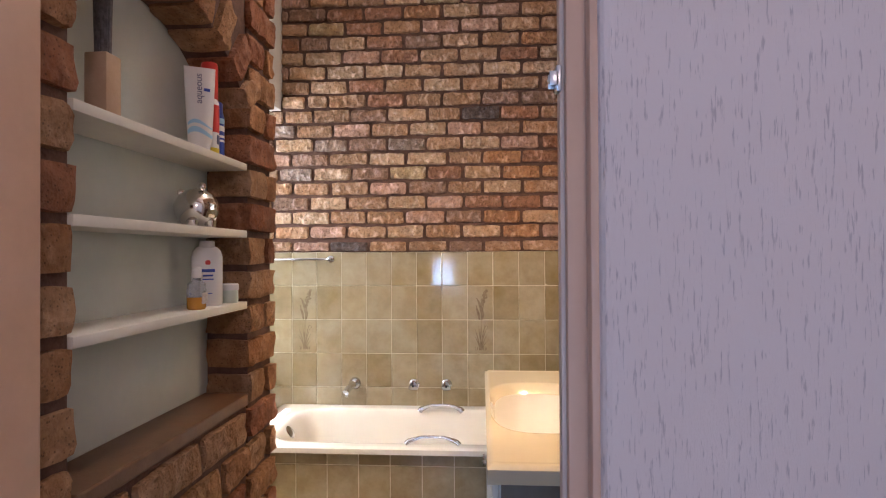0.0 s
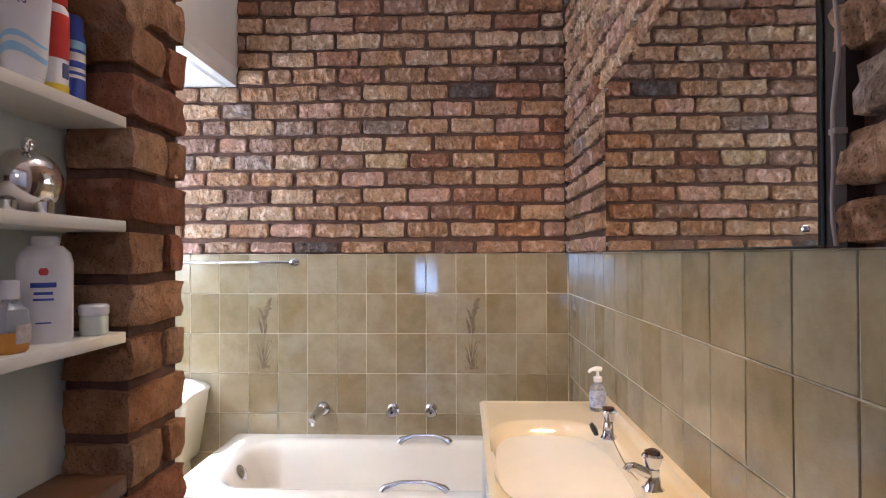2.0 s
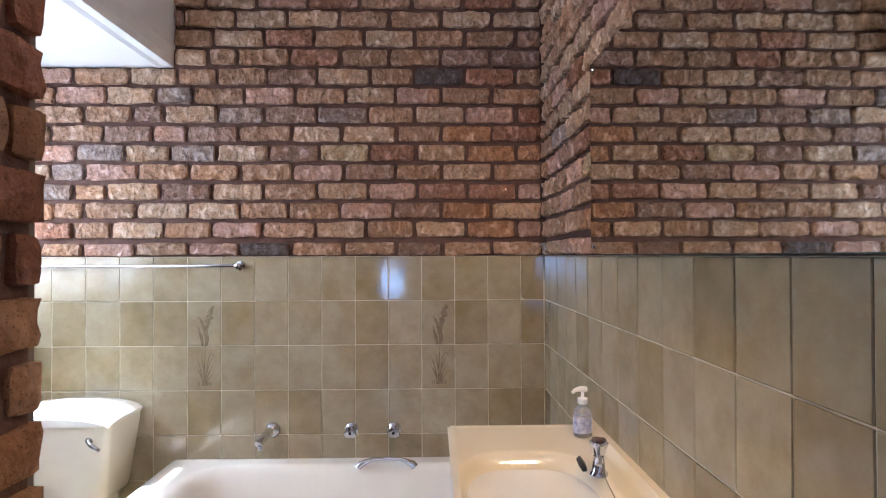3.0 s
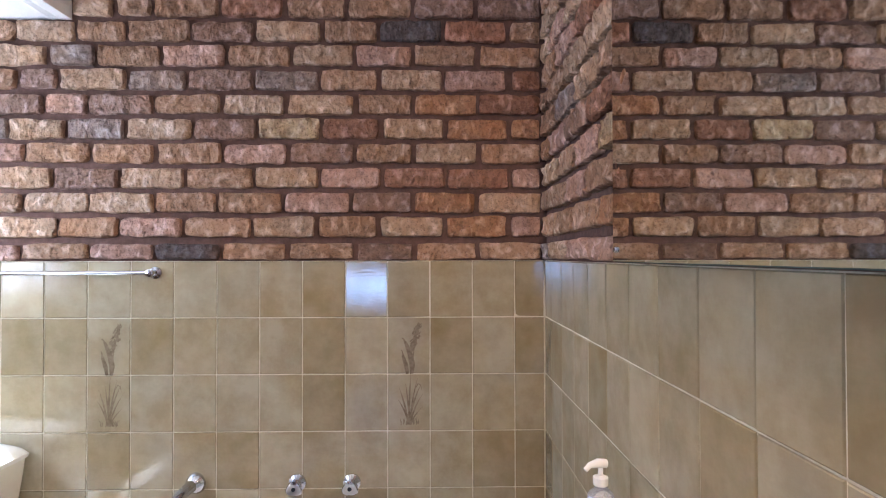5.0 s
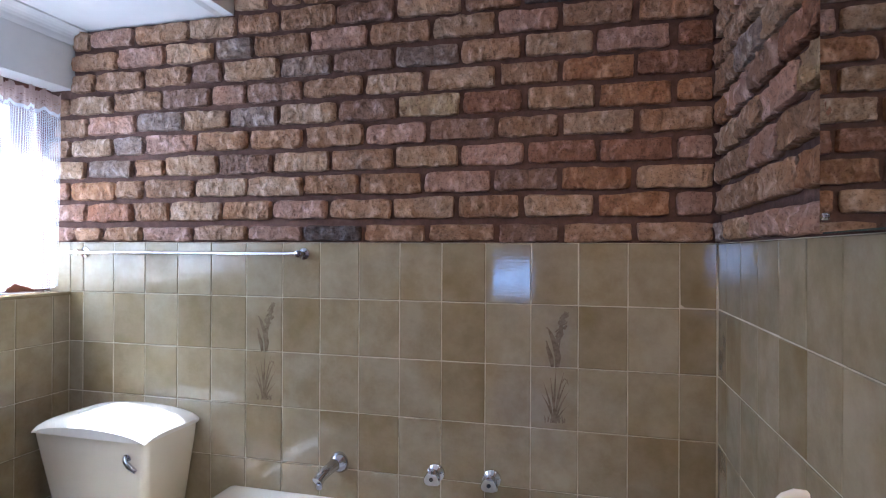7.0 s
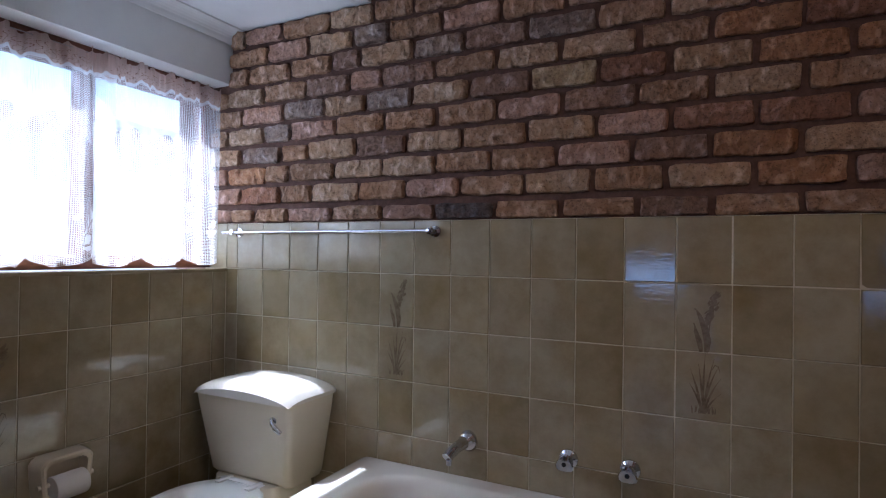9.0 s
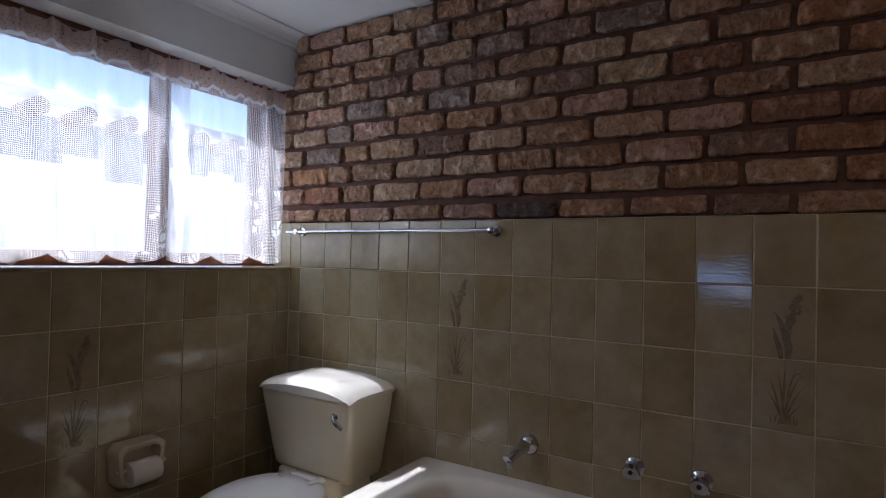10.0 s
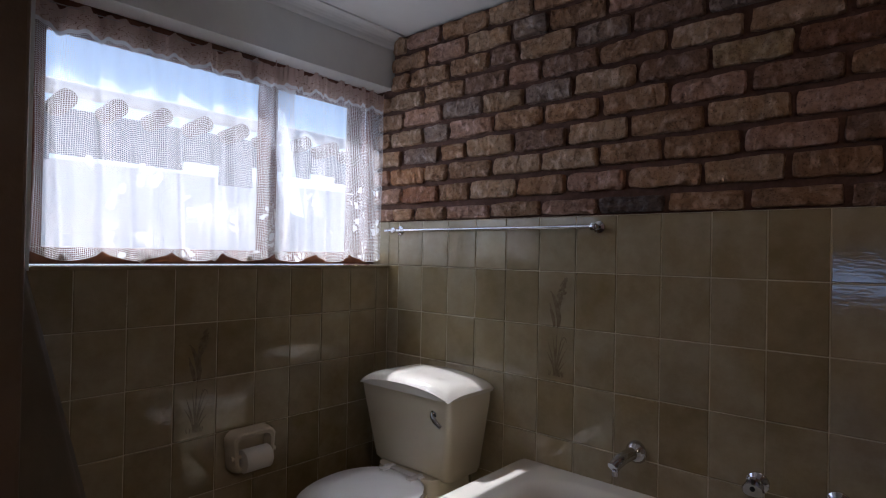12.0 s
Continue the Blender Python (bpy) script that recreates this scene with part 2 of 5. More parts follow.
def wallpaper():
    """Lilac-white textured paper with short upright flecks."""
    m = material("wallpaper", (0.67, 0.615, 0.69), 0.8)
    nt = m.node_tree
    b = nt.nodes["Principled BSDF"]
    tc = nt.nodes.new("ShaderNodeTexCoord")
    mp = nt.nodes.new("ShaderNodeMapping")
    mp.inputs["Scale"].default_value = (400, 1, 44)
    nt.links.new(tc.outputs["Object"], mp.inputs[0])
    n = nt.nodes.new("ShaderNodeTexNoise")
    n.inputs["Scale"].default_value, n.inputs["Detail"].default_value = 1.0, 3
    nt.links.new(mp.outputs[0], n.inputs["Vector"])
    mp2 = nt.nodes.new("ShaderNodeMapping")
    mp2.inputs["Scale"].default_value = (500, 1, 60)
    nt.links.new(tc.outputs["Object"], mp2.inputs[0])
    n2 = nt.nodes.new("ShaderNodeTexNoise")
    nt.links.new(mp2.outputs[0], n2.inputs["Vector"])
    r = nt.nodes.new("ShaderNodeValToRGB")
    r.color_ramp.elements[0].position, r.color_ramp.elements[0].color = 0.31, (0.50, 0.43, 0.46, 1)
    r.color_ramp.elements[1].position, r.color_ramp.elements[1].color = 0.41, (0.72, 0.63, 0.64, 1)
    nt.links.new(n.outputs["Fac"], r.inputs[0])
    nt.links.new(r.outputs[0], b.inputs["Base Color"])
    add = nt.nodes.new("ShaderNodeMath")
    add.operation = "ADD"
    nt.links.new(n.outputs["Fac"], add.inputs[0])
    nt.links.new(n2.outputs["Fac"], add.inputs[1])
    bp = nt.nodes.new("ShaderNodeBump")
    bp.inputs["Strength"].default_value, bp.inputs["Distance"].default_value = 0.5, 0.003
    nt.links.new(add.outputs[0], bp.inputs["Height"])
    nt.links.new(bp.outputs[0], b.inputs["Normal"])
    return m


PAPERED = wallpaper()


def lace():
    """Net curtain: square mesh of threads, closed bands at the heading and motifs lower down."""
    m = bpy.data.materials.new("lace")
    m.use_nodes = True
    nt = m.node_tree
    nt.nodes.remove(nt.nodes["Principled BSDF"])
    out = nt.nodes["Material Output"]
    uv = nt.nodes.new("ShaderNodeTexCoord").outputs["UV"]
    sep = nt.nodes.new("ShaderNodeSeparateXYZ")
    nt.links.new(uv, sep.inputs[0])

    def op(kind, a, b=None, c=None):
        n = nt.nodes.new("ShaderNodeMath")
        n.operation = kind
        for i, v in enumerate((a, b, c)):
            if v is None:
                continue
            if isinstance(v, (int, float)):
                n.inputs[i].default_value = v
            else:
                nt.links.new(v, n.inputs[i])
        return n.outputs[0]

    def holes(v, pitch, thread):
        return op("GREATER_THAN", op("FRACT", op("DIVIDE", v, pitch)), thread)

    hole = op("MULTIPLY", holes(sep.outputs[0], 0.0066, 0.25), holes(sep.outputs[1], 0.0066, 0.27))
    flower = nt.nodes.new("ShaderNodeTexVoronoi")
    flower.feature = "DISTANCE_TO_EDGE"
    flower.inputs["Scale"].default_value = 24
    nt.links.new(uv, flower.inputs["Vector"])
    blob = nt.nodes.new("ShaderNodeTexNoise")
    blob.inputs["Scale"].default_value = 9
    nt.links.new(uv, blob.inputs["Vector"])
    low = op("MULTIPLY", op("LESS_THAN", sep.outputs[1], 0.34), op("GREATER_THAN", blob.outputs["Fac"], 0.58))
    petals = op("MULTIPLY", low, op("GREATER_THAN", flower.outputs["Distance"], 0.10))
    top = op("GREATER_THAN", sep.outputs[1], 0.718)
    rings = op("ABSOLUTE", op("SINE", op("ADD", op("MULTIPLY", sep.outputs[0], 110.0), op("MULTIPLY", op("SINE", op("MULTIPLY", sep.outputs[1], 210.0)), 1.4))))
    motif = op("MULTIPLY", top, op("MAXIMUM", op("GREATER_THAN", rings, 0.24), op("GREATER_THAN", sep.outputs[1], 0.765)))
    edge = op("LESS_THAN", op("ABSOLUTE", op("SUBTRACT", sep.outputs[1], 0.712)), 0.008)
    solid = op("MINIMUM", op("ADD", op("ADD", petals, motif), edge), 1.0)
    alpha = op("MULTIPLY", hole, op("SUBTRACT", 1.0, op("MULTIPLY", solid, 0.92)))
    clear = nt.nodes.new("ShaderNodeBsdfTransparent")
    dif = nt.nodes.new("ShaderNodeBsdfDiffuse")
    tr = nt.nodes.new("ShaderNodeBsdfTranslucent")
    cloth = nt.nodes.new("ShaderNodeMix")
    cloth.data_type = "RGBA"
    cloth.inputs["A"].default_value, cloth.inputs["B"].default_value = (0.79, 0.79, 0.82, 1), (0.60, 0.46, 0.40, 1)
    nt.links.new(top, cloth.inputs["Factor"])
    for shader in (dif, tr):
        nt.links.new(cloth.outputs["Result"], shader.inputs["Color"])
    half = nt.nodes.new("ShaderNodeMixShader")
    half.inputs[0].default_value = 0.65
    nt.links.new(dif.outputs[0], half.inputs[1])
    nt.links.new(tr.outputs[0], half.inputs[2])
    mix = nt.nodes.new("ShaderNodeMixShader")
    nt.links.new(alpha, mix.inputs[0])
    nt.links.new(half.outputs[0], mix.inputs[1])
    nt.links.new(clear.outputs[0], mix.inputs[2])
    nt.links.new(mix.outputs[0], out.inputs[0])
    return m


LACE = lace()


# ---- shape helpers ----
def mesh_of(bm, name, mat, smooth=False):
    me = bpy.data.meshes.new(name)
    bm.to_mesh(me)
    bm.free()
    me.materials.append(mat)
    if smooth:
        me.shade_smooth()
        me.set_sharp_from_angle(angle=radians(40))
    return me


def part(name, bm, mat, parent, label="", smooth=True):
    ob = new(name, mesh_of(bm, name, mat, smooth))
    ob.parent = parent
    return tagged(ob, label)


def thing(name, place, label, category, turn=0, group=""):
    ob = new(name)
    ob.matrix_world = pose(*place, 0, 0, turn)
    ob.empty_display_size = 0.1
    return tagged(ob, label, category, group)


def box(x0, x1, y0, y1, z0, z1, bevel=0.0, seg=2, bm=None):
    b = bmesh.new()
    bmesh.ops.create_cube(b, size=1, matrix=Matrix.Translation(((x0 + x1) / 2, (y0 + y1) / 2, (z0 + z1) / 2)) @ Matrix.Diagonal((x1 - x0, y1 - y0, z1 - z0, 1)))
    if bevel:
        bmesh.ops.bevel(b, geom=list(b.edges), offset=bevel, segments=seg, affect="EDGES", profile=0.5)
    return join(bm, b) if bm else b


def join(a, b):
    me = bpy.data.meshes.new("join")
    b.to_mesh(me)
    b.free()
    a.from_mesh(me)
    bpy.data.meshes.remove(me)
    return a


def lathe(profile, n=24, m=None, squash=(1, 1)):
    """A turned body from (radius, height) pairs, about z."""
    bm = bmesh.new()
    rings = []
    for r, z in profile:
        rings.append([bm.verts.new((r * squash[0] * math.cos(2 * math.pi * i / n), r * squash[1] * math.sin(2 * math.pi * i / n), z)) for i in range(n)])
    for a, b in zip(rings, rings[1:]):
        for i in range(n):
            bm.faces.new((a[i], a[(i + 1) % n], b[(i + 1) % n], b[i]))
    bm.faces.new(rings[0][::-1])
    bm.faces.new(rings[-1])
    if m:
        bm.transform(m)
    return bm


def tube(points, r, n=10):
    """A round bar along points, its radius a number or one a point."""
    bm = bmesh.new()
    pts = [Vector(p) for p in points]
    rs = [r] * len(pts) if isinstance(r, (int, float)) else r
    rings = []
    for i, p in enumerate(pts):
        d = (pts[min(i + 1, len(pts) - 1)] - pts[max(i - 1, 0)]).normalized()
        u = d.orthogonal().normalized() if i == 0 else (u - d * u.dot(d)).normalized()
        v = d.cross(u)
        rings.append([bm.verts.new(p + rs[i] * (u * math.cos(2 * math.pi * k / n) + v * math.sin(2 * math.pi * k / n))) for k in range(n)])
    for a, b in zip(rings, rings[1:]):
        for k in range(n):
            bm.faces.new((a[k], a[(k + 1) % n], b[(k + 1) % n], b[k]))
    bm.faces.new(rings[0][::-1])
    bm.faces.new(rings[-1])
    return bm


def height_field(x0, x1, y0, y1, nx, ny, height, drop, bm=None):
    """A moulded slab: top surface height(x, y), sides down to drop below the highest edge."""
    bm = bmesh.new()
    g = [[bm.verts.new((x0 + (x1 - x0) * i / nx, y0 + (y1 - y0) * j / ny, height(x0 + (x1 - x0) * i / nx, y0 + (y1 - y0) * j / ny))) for j in range(ny + 1)] for i in range(nx + 1)]
    for i in range(nx):
        for j in range(ny):
            bm.faces.new((g[i][j], g[i + 1][j], g[i + 1][j + 1], g[i][j + 1]))
    rim = [g[i][0] for i in range(nx + 1)] + [g[nx][j] for j in range(1, ny + 1)] + [g[i][ny] for i in range(nx - 1, -1, -1)] + [g[0][j] for j in range(ny - 1, 0, -1)]
    base = [bm.verts.new((v.co.x, v.co.y, v.co.z - drop)) for v in rim]
    for i in range(len(rim)):
        k = (i + 1) % len(rim)
        bm.faces.new((rim[k], rim[i], base[i], base[k]))
    return bm


def text_part(body, size, m, mat, parent, name="lettering"):
    cu = bpy.data.curves.new(name, "FONT")
    cu.body, cu.size, cu.align_x, cu.extrude = body, size, "CENTER", 0.0002
    tmp = new(name, cu)
    me = bpy.data.meshes.new_from_object(tmp.evaluated_get(bpy.context.evaluated_depsgraph_get()))
    bpy.data.objects.remove(tmp)
    me.materials.clear()
    me.materials.append(mat)
    me.transform(m)
    ob = new(name, me)
    ob.parent = parent
    return ob


def structure(name, bm, mat, label=""):
    return tagged(new(name, mesh_of(bm, name, mat)), label, kind="structure")

# ---- the room's shell ----
XL, XR, YF, ZT = -1.85, 0.570, 3.25, 1.459
YD = 0.50
wall_north = structure("wall_north", box(-2.2, 0.8, YF + 0.012, YF + 0.24, 0, 3.15), MORTAR)
wall_east = structure("wall_east", box(XR + 0.010, XR + 0.24, 0.60, YF + 0.012, 0, 3.15), MORTAR)
wall_west = structure("wall_west", box(XL - 0.24, XL - 0.008, YD, YF + 0.012, 0, 1.245), WHITE)
structure("wall_west_pier", box(XL - 0.24, XL, YD, 1.862, 1.245, 2.45), WHITE)
structure("wall_west_lintel", box(XL - 0.24, XL, 1.862, YF + 0.012, 2.083, 2.45), WHITE)
structure("wall_closing", box(XL - 0.24, -0.75, YD - 0.1, YD, 0, 2.5), WHITE)
structure("floor", box(-2.1, 0.9, -3.1, YF + 0.2, -0.1, 0), FLOOR)
low = structure("ceiling_low", box(XL - 0.24, -1.105, YD - 0.1, YF + 0.012, 2.315, 2.40), CEILING)
structure("ceiling_drop_face", box(-1.125, -1.098, YD - 0.1, YF + 0.012, 2.395, 3.1), CEILING)
structure("ceiling_high", box(-1.125, 0.82, YD, YF + 0.24, 3.05, 3.15), CEILING)


def extrude_profile(pts, y0, y1):
    bm = bmesh.new()
    a = [bm.verts.new((x, y0, z)) for x, z in pts]
    b = [bm.verts.new((x, y1, z)) for x, z in pts]
    for i in range(len(pts)):
        k = (i + 1) % len(pts)
        bm.faces.new((a[i], a[k], b[k], b[i]))
    bm.faces.new(a[::-1])
    bm.faces.new(b)
    bmesh.ops.recalc_face_normals(bm, faces=list(bm.faces))
    return bm


cove = [(XL, 2.315), (XL, 2.262), (XL + 0.012, 2.258), (XL + 0.016, 2.270)] + [(XL + 0.016 + 0.05 * (1 - math.cos(a)), 2.270 + 0.038 * math.sin(a)) for a in (0.3, 0.6, 0.9, 1.2, 1.5)] + [(XL + 0.075, 2.308), (XL + 0.075, 2.315)]
structure("trim_cornice", extrude_profile(cove, YD, YF), CEILING)
edge = [(-1.105, 2.40), (-1.18, 2.315), (-1.165, 2.308)] + [(-1.16 + 0.062 * math.sin(a), 2.395 - 0.075 * math.cos(a) - 0.008) for a in (0.2, 0.5, 0.8, 1.1, 1.4)] + [(-1.094, 2.40)]
structure("trim_cornice_edge", extrude_profile(edge, YD, YF), CEILING)
structure("sill", box(XL - 0.125, XL + 0.004, 1.862, YF, 1.245, 1.259, 0.003), TILES[2])

# window: timber frame with one mullion
WX = -1.985
window = tagged(new("window_1"), "brown timber casement window behind net curtains", kind="structure")
for n, b in (("window_sill_bar", box(WX - 0.03, WX + 0.03, 1.862, YF, 1.262, 1.315, 0.004)), ("window_head", box(WX - 0.03, WX + 0.03, 1.862, YF, 1.990, 2.083, 0.004)),
             ("window_stile", box(WX - 0.03, WX + 0.03, 1.862, 1.915, 1.315, 1.990, 0.004)), ("window_stile", box(WX - 0.03, WX + 0.03, YF - 0.045, YF + 0.01, 1.315, 1.990, 0.004)),
             ("window_mullion", box(WX - 0.03, WX + 0.03, 2.655, 2.715, 1.315, 1.990, 0.004))):
    part(n, b, FRAME, window)
for y0, y1 in ((1.915, 2.655), (2.715, YF - 0.045)):
    pane = part("pane", box(WX - 0.003, WX + 0.003, y0, y1, 1.315, 1.990), GLASS, window)
    pane.visible_shadow = False
structure("wall_west_reveal", box(XL - 0.126, XL - 0.002, YF - 0.002, YF + 0.010, 1.259, ZT), TILES[1])

# doorway and hall side
structure("wall_hall_east", box(0.216, 1.6, 0.512, 0.60, 0, 3.1, 0.010, 3), PAPERED, "lilac flecked wallpaper")
structure("wall_hall_west", box(-1.6, -0.56, YD - 0.0, YD + 0.12, 0, 3.1), PAPERED)
structure("wall_over_door", box(-0.56, 0.245, YD, YD + 0.12, 2.08, 3.1), PAPERED)
door_frame = tagged(new("door_1"), "pinkish painted door frame standing open", kind="structure")
part("jamb", box(0.186, 0.218, 0.540, 0.566, 0, 2.05, 0.003), JAMB, door_frame)
part("jamb_bead", box(0.207, 0.222, 0.522, 0.545, 0, 2.05, 0.005), JAMB, door_frame)
part("stop", box(0.181, 0.195, 0.552, 0.572, 0, 2.05, 0.002), JAMB_SIDE_LIGHT, door_frame)
part("jamb_far", box(-0.60, -0.475, YD - 0.01, YD + 0.13, 0, 2.05, 0.006), JAMB, door_frame)
part("head", box(-0.56, 0.24, YD - 0.005, YD + 0.13, 2.05, 2.08, 0.004), JAMB, door_frame)
catch = thing("door_catch", (0.180, 0.556, 1.637), "small chrome ball catch on the edge of the door frame", "door catch")
part("plate", box(-0.003, 0.003, -0.008, 0.008, -0.014, 0.014, 0.001), STEEL, catch)
part("roller", lathe([(0.002, -0.006), (0.004, -0.005), (0.0045, 0), (0.004, 0.005), (0.002, 0.006)], 14, Matrix.Translation((-0.007, 0, 0)) @ Matrix.Rotation(radians(90), 4, "X")), STEEL, catch)
part("bracket", box(-0.010, 0.0, -0.008, -0.0062, -0.008, 0.008, 0.0005, bm=box(-0.010, 0.0, 0.0062, 0.008, -0.008, 0.008, 0.0005)), STEEL, catch)
structure("hall_wall_west", box(-1.7, -1.6, -3.1, YD, 0, 3.1), WHITE)
structure("hall_wall_east", box(1.6, 1.7, -3.1, YD + 0.12, 0, 3.1), WHITE)
structure("hall_wall_south", box(-1.6, 1.6, -3.1, -3.0, 0, 3.1), WHITE)
structure("hall_ceiling", box(-1.7, 1.7, -3.1, YD, 3.1, 3.2), CEILING)
structure("hall_floor_edge", box(0.9, 1.7, -3.1, YD + 0.12, -0.1, 0), FLOOR)

# niche wall: brick pier, arched recess with a plaster back
NX, NB = -0.500, -0.605
YN0, YN1, YP = 0.712, 1.318, 1.498
wall_niche = structure("wall_niche", box(NB, NX, YD + 0.13, YN0 - 0.006, 0, 3.1), MORTAR)
structure("wall_niche_base", box(NB, NX, YN0 - 0.006, YN1 + 0.006, 0, 1.07), MORTAR)
structure("wall_niche_pier", box(NB, NX, YN1 + 0.016, YP - 0.012, 0, 3.1), MORTAR)
structure("wall_niche_back", box(-0.75, NB, YD + 0.12, YP + 0.05, 0, 3.1), NICHE_WHITE)
structure("trim_pier_end", box(NB, -0.550, YP - 0.012, YP + 0.075, 0, 3.1, 0.004), material("pier_trim_paint", (0.17, 0.125, 0.10), 0.5, spots=(0.13, 0.095, 0.075), scale=8, bump=0.1))
AR, AC, AZ = 0.376, (YN0 + YN1) / 2, 1.958 - 0.370


def arch_head():
    bm = bmesh.new()
    low_line = []
    for i in range(21):
        y = YN0 - 0.006 + (YN1 - YN0 + 0.012) * i / 20
        low_line.append((y, AZ + math.sqrt((AR + 0.014) ** 2 - (y - AC) ** 2)))
    for i in range(20):
        (ya, za), (yb, zb) = low_line[i], low_line[i + 1]
        v = [bm.verts.new(p) for p in ((NX, ya, za), (NX, yb, zb), (NX, yb, 3.1), (NX, ya, 3.1), (NB, ya, za), (NB, yb, zb))]
        bm.faces.new(v[:4])
        bm.faces.new((v[0], v[4], v[5], v[1]))
    return bm


structure("wall_niche_arch", arch_head(), MORTAR)
structure("niche_sill", box(NB, -0.490, YN0, YN1, 1.070, 1.100, 0.004), SILL, "dark brown tiled niche sill")
for z in (1.676, 1.508, 1.330):
    shelf = thing("shelf", (0, 0, z), "thin white painted shelf in the brick niche", "shelf", group="niche shelves")
    part("board", box(NB, -0.492, YN0 - 0.004, YN1 - 0.002, -0.018, 0, 0.002), SHELF, shelf)


# ---- bath ----
def ease(v):
    v = min(max(v, 0.0), 1.0)
    return v * v * (3 - 2 * v)


BX0, BX1, BY0, BY1, BZ = -1.10, 0.568, 2.515, YF - 0.001, 0.553
bath = thing("bath", (0, 0, 0), "cream enamelled built-in bath along the tiled wall", "bath")


def bath_top(x, y):
    r = 0.17
    cx, cy = (BX0 + 0.13 + BX1 - 0.09) / 2, (BY0 + 0.07 + BY1 - 0.075) / 2
    qx, qy = abs(x - cx) - (BX1 - BX0 - 0.22) / 2 + r, abs(y - cy) - (BY1 - BY0 - 0.145) / 2 + r
    inside = r - math.hypot(max(qx, 0), max(qy, 0)) - min(max(qx, qy), 0)
    wide = 0.16 + 0.12 * ease((BX0 + 0.55 - x) / 0.4)
    lip = 0.006 * ease(min(x - BX0, BX1 - x, y - BY0, BY1 - y + 0.02) / 0.012)
    return BZ - 0.006 + lip - 0.36 * ease(inside / wide)


part("tub", height_field(BX0, BX1, BY0, BY1, 90, 48, bath_top, 0.024), PORCELAIN, bath)
for name, y, z in (("grip", 3.135, 0.012), ("grip", 2.575, 0.012)):
    w = 0.105
    pts = [(-w - 0.016, 0, 0.0), (-w - 0.006, 0, 0.012), (-w + 0.022, 0, 0.024), (-0.054, 0, 0.034), (0, 0, 0.036), (0.054, 0, 0.034), (w - 0.022, 0, 0.024), (w + 0.006, 0, 0.012), (w + 0.016, 0, 0.0)]
    g = part(name, tube([(p[0] - 0.138, y + p[1], BZ + p[2]) for p in pts], [0.017, 0.0155, 0.0105, 0.0075, 0.0072, 0.0075, 0.0105, 0.0155, 0.017], 12), CHROME, bath, "chrome bath grip")
ov = part("overflow", lathe([(0.004, -0.004), (0.034, -0.003), (0.036, 0.002), (0.028, 0.007), (0.006, 0.009)], 24, Matrix.Translation((-0.909, 2.84, 0.516)) @ Matrix.Rotation(radians(56), 4, "Y")), CHROME, bath, "chrome overflow cover")
panel = structure("bath_panel", box(BX0 + 0.02, 0.115, 2.5575, 2.60, 0, 0.529), GROUT)
structure("bath_panel_end", box(BX0 + 0.02, BX0 + 0.05, 2.60, YF, 0, 0.529), GROUT)


# ---- vanity ----
VX0, VX1, VY0, VY1, VZ = 0.107, 0.575, 1.335, 2.505, 0.922
vanity = thing("vanity_unit", (0, 0, 0), "cream moulded basin top on a white cupboard beside the bath", "vanity unit")


def vanity_top(x, y):
    u, v = (x - 0.300) / 0.172, (y - 1.930) / 0.305
    r = (abs(u) ** 3.4 + abs(v) ** 3.0) ** (1 / 3.2)
    bowl = -0.155 * (1 - min(1.0, r / 1.07) ** 2.3) * ease((1.09 - r) / 0.20)
    back = 0.018 * ease((x - 0.535) / 0.016)
    lip = 0.016 * ease(0.35 + 0.65 * min(x - VX0, y - VY0, VY1 - y) / 0.020) + 0.004 * (1 - ease(min(x - VX0 - 0.012, y - VY0 - 0.012, VY1 - 0.012 - y) / 0.02))
    return VZ - 0.018 + lip + bowl + back


part("basin_top", height_field(VX0, VX1, VY0, VY1, 56, 110, vanity_top, 0.036), BASIN, vanity, "cream moulded basin top")
part("carcass", box(VX0 + 0.030, VX1 - 0.004, VY0 + 0.03, VY1 - 0.006, 0.10, 0.884, 0.002), CAB, vanity)
part("end_panel", box(VX0 + 0.034, VX1 - 0.008, VY0 + 0.022, VY0 + 0.029, 0.10, 0.884, 0.002), CAB_BROWN, vanity, "dark brown end panel")
part("plinth", box(VX0 + 0.07, VX1 - 0.004, VY0 + 0.05, VY1 - 0.01, 0.0, 0.10), CAB_BROWN, vanity)
for i in range(4):
    y0 = VY0 + 0.032 + i * 0.281
    d = part("door", box(VX0 + 0.012, VX0 + 0.029, y0 + 0.003, y0 + 0.277, 0.12, 0.862, 0.004), CAB, vanity)
    part("panel_bead", tube([(VX0 + 0.011, y0 + a, b) for a, b in ((0.04, 0.17), (0.04, 0.81), (0.24, 0.81), (0.24, 0.17), (0.04, 0.17))], 0.003, 6), CAB, d)
    part("knob", lathe([(0.006, 0), (0.005, 0.008), (0.012, 0.016), (0.011, 0.022), (0.003, 0.025)], 14, Matrix.Translation((VX0 + 0.012, y0 + (0.25 if i % 2 == 0 else 0.03), 0.62)) @ Matrix.Rotation(radians(-90), 4, "Y")), CHROME, d)


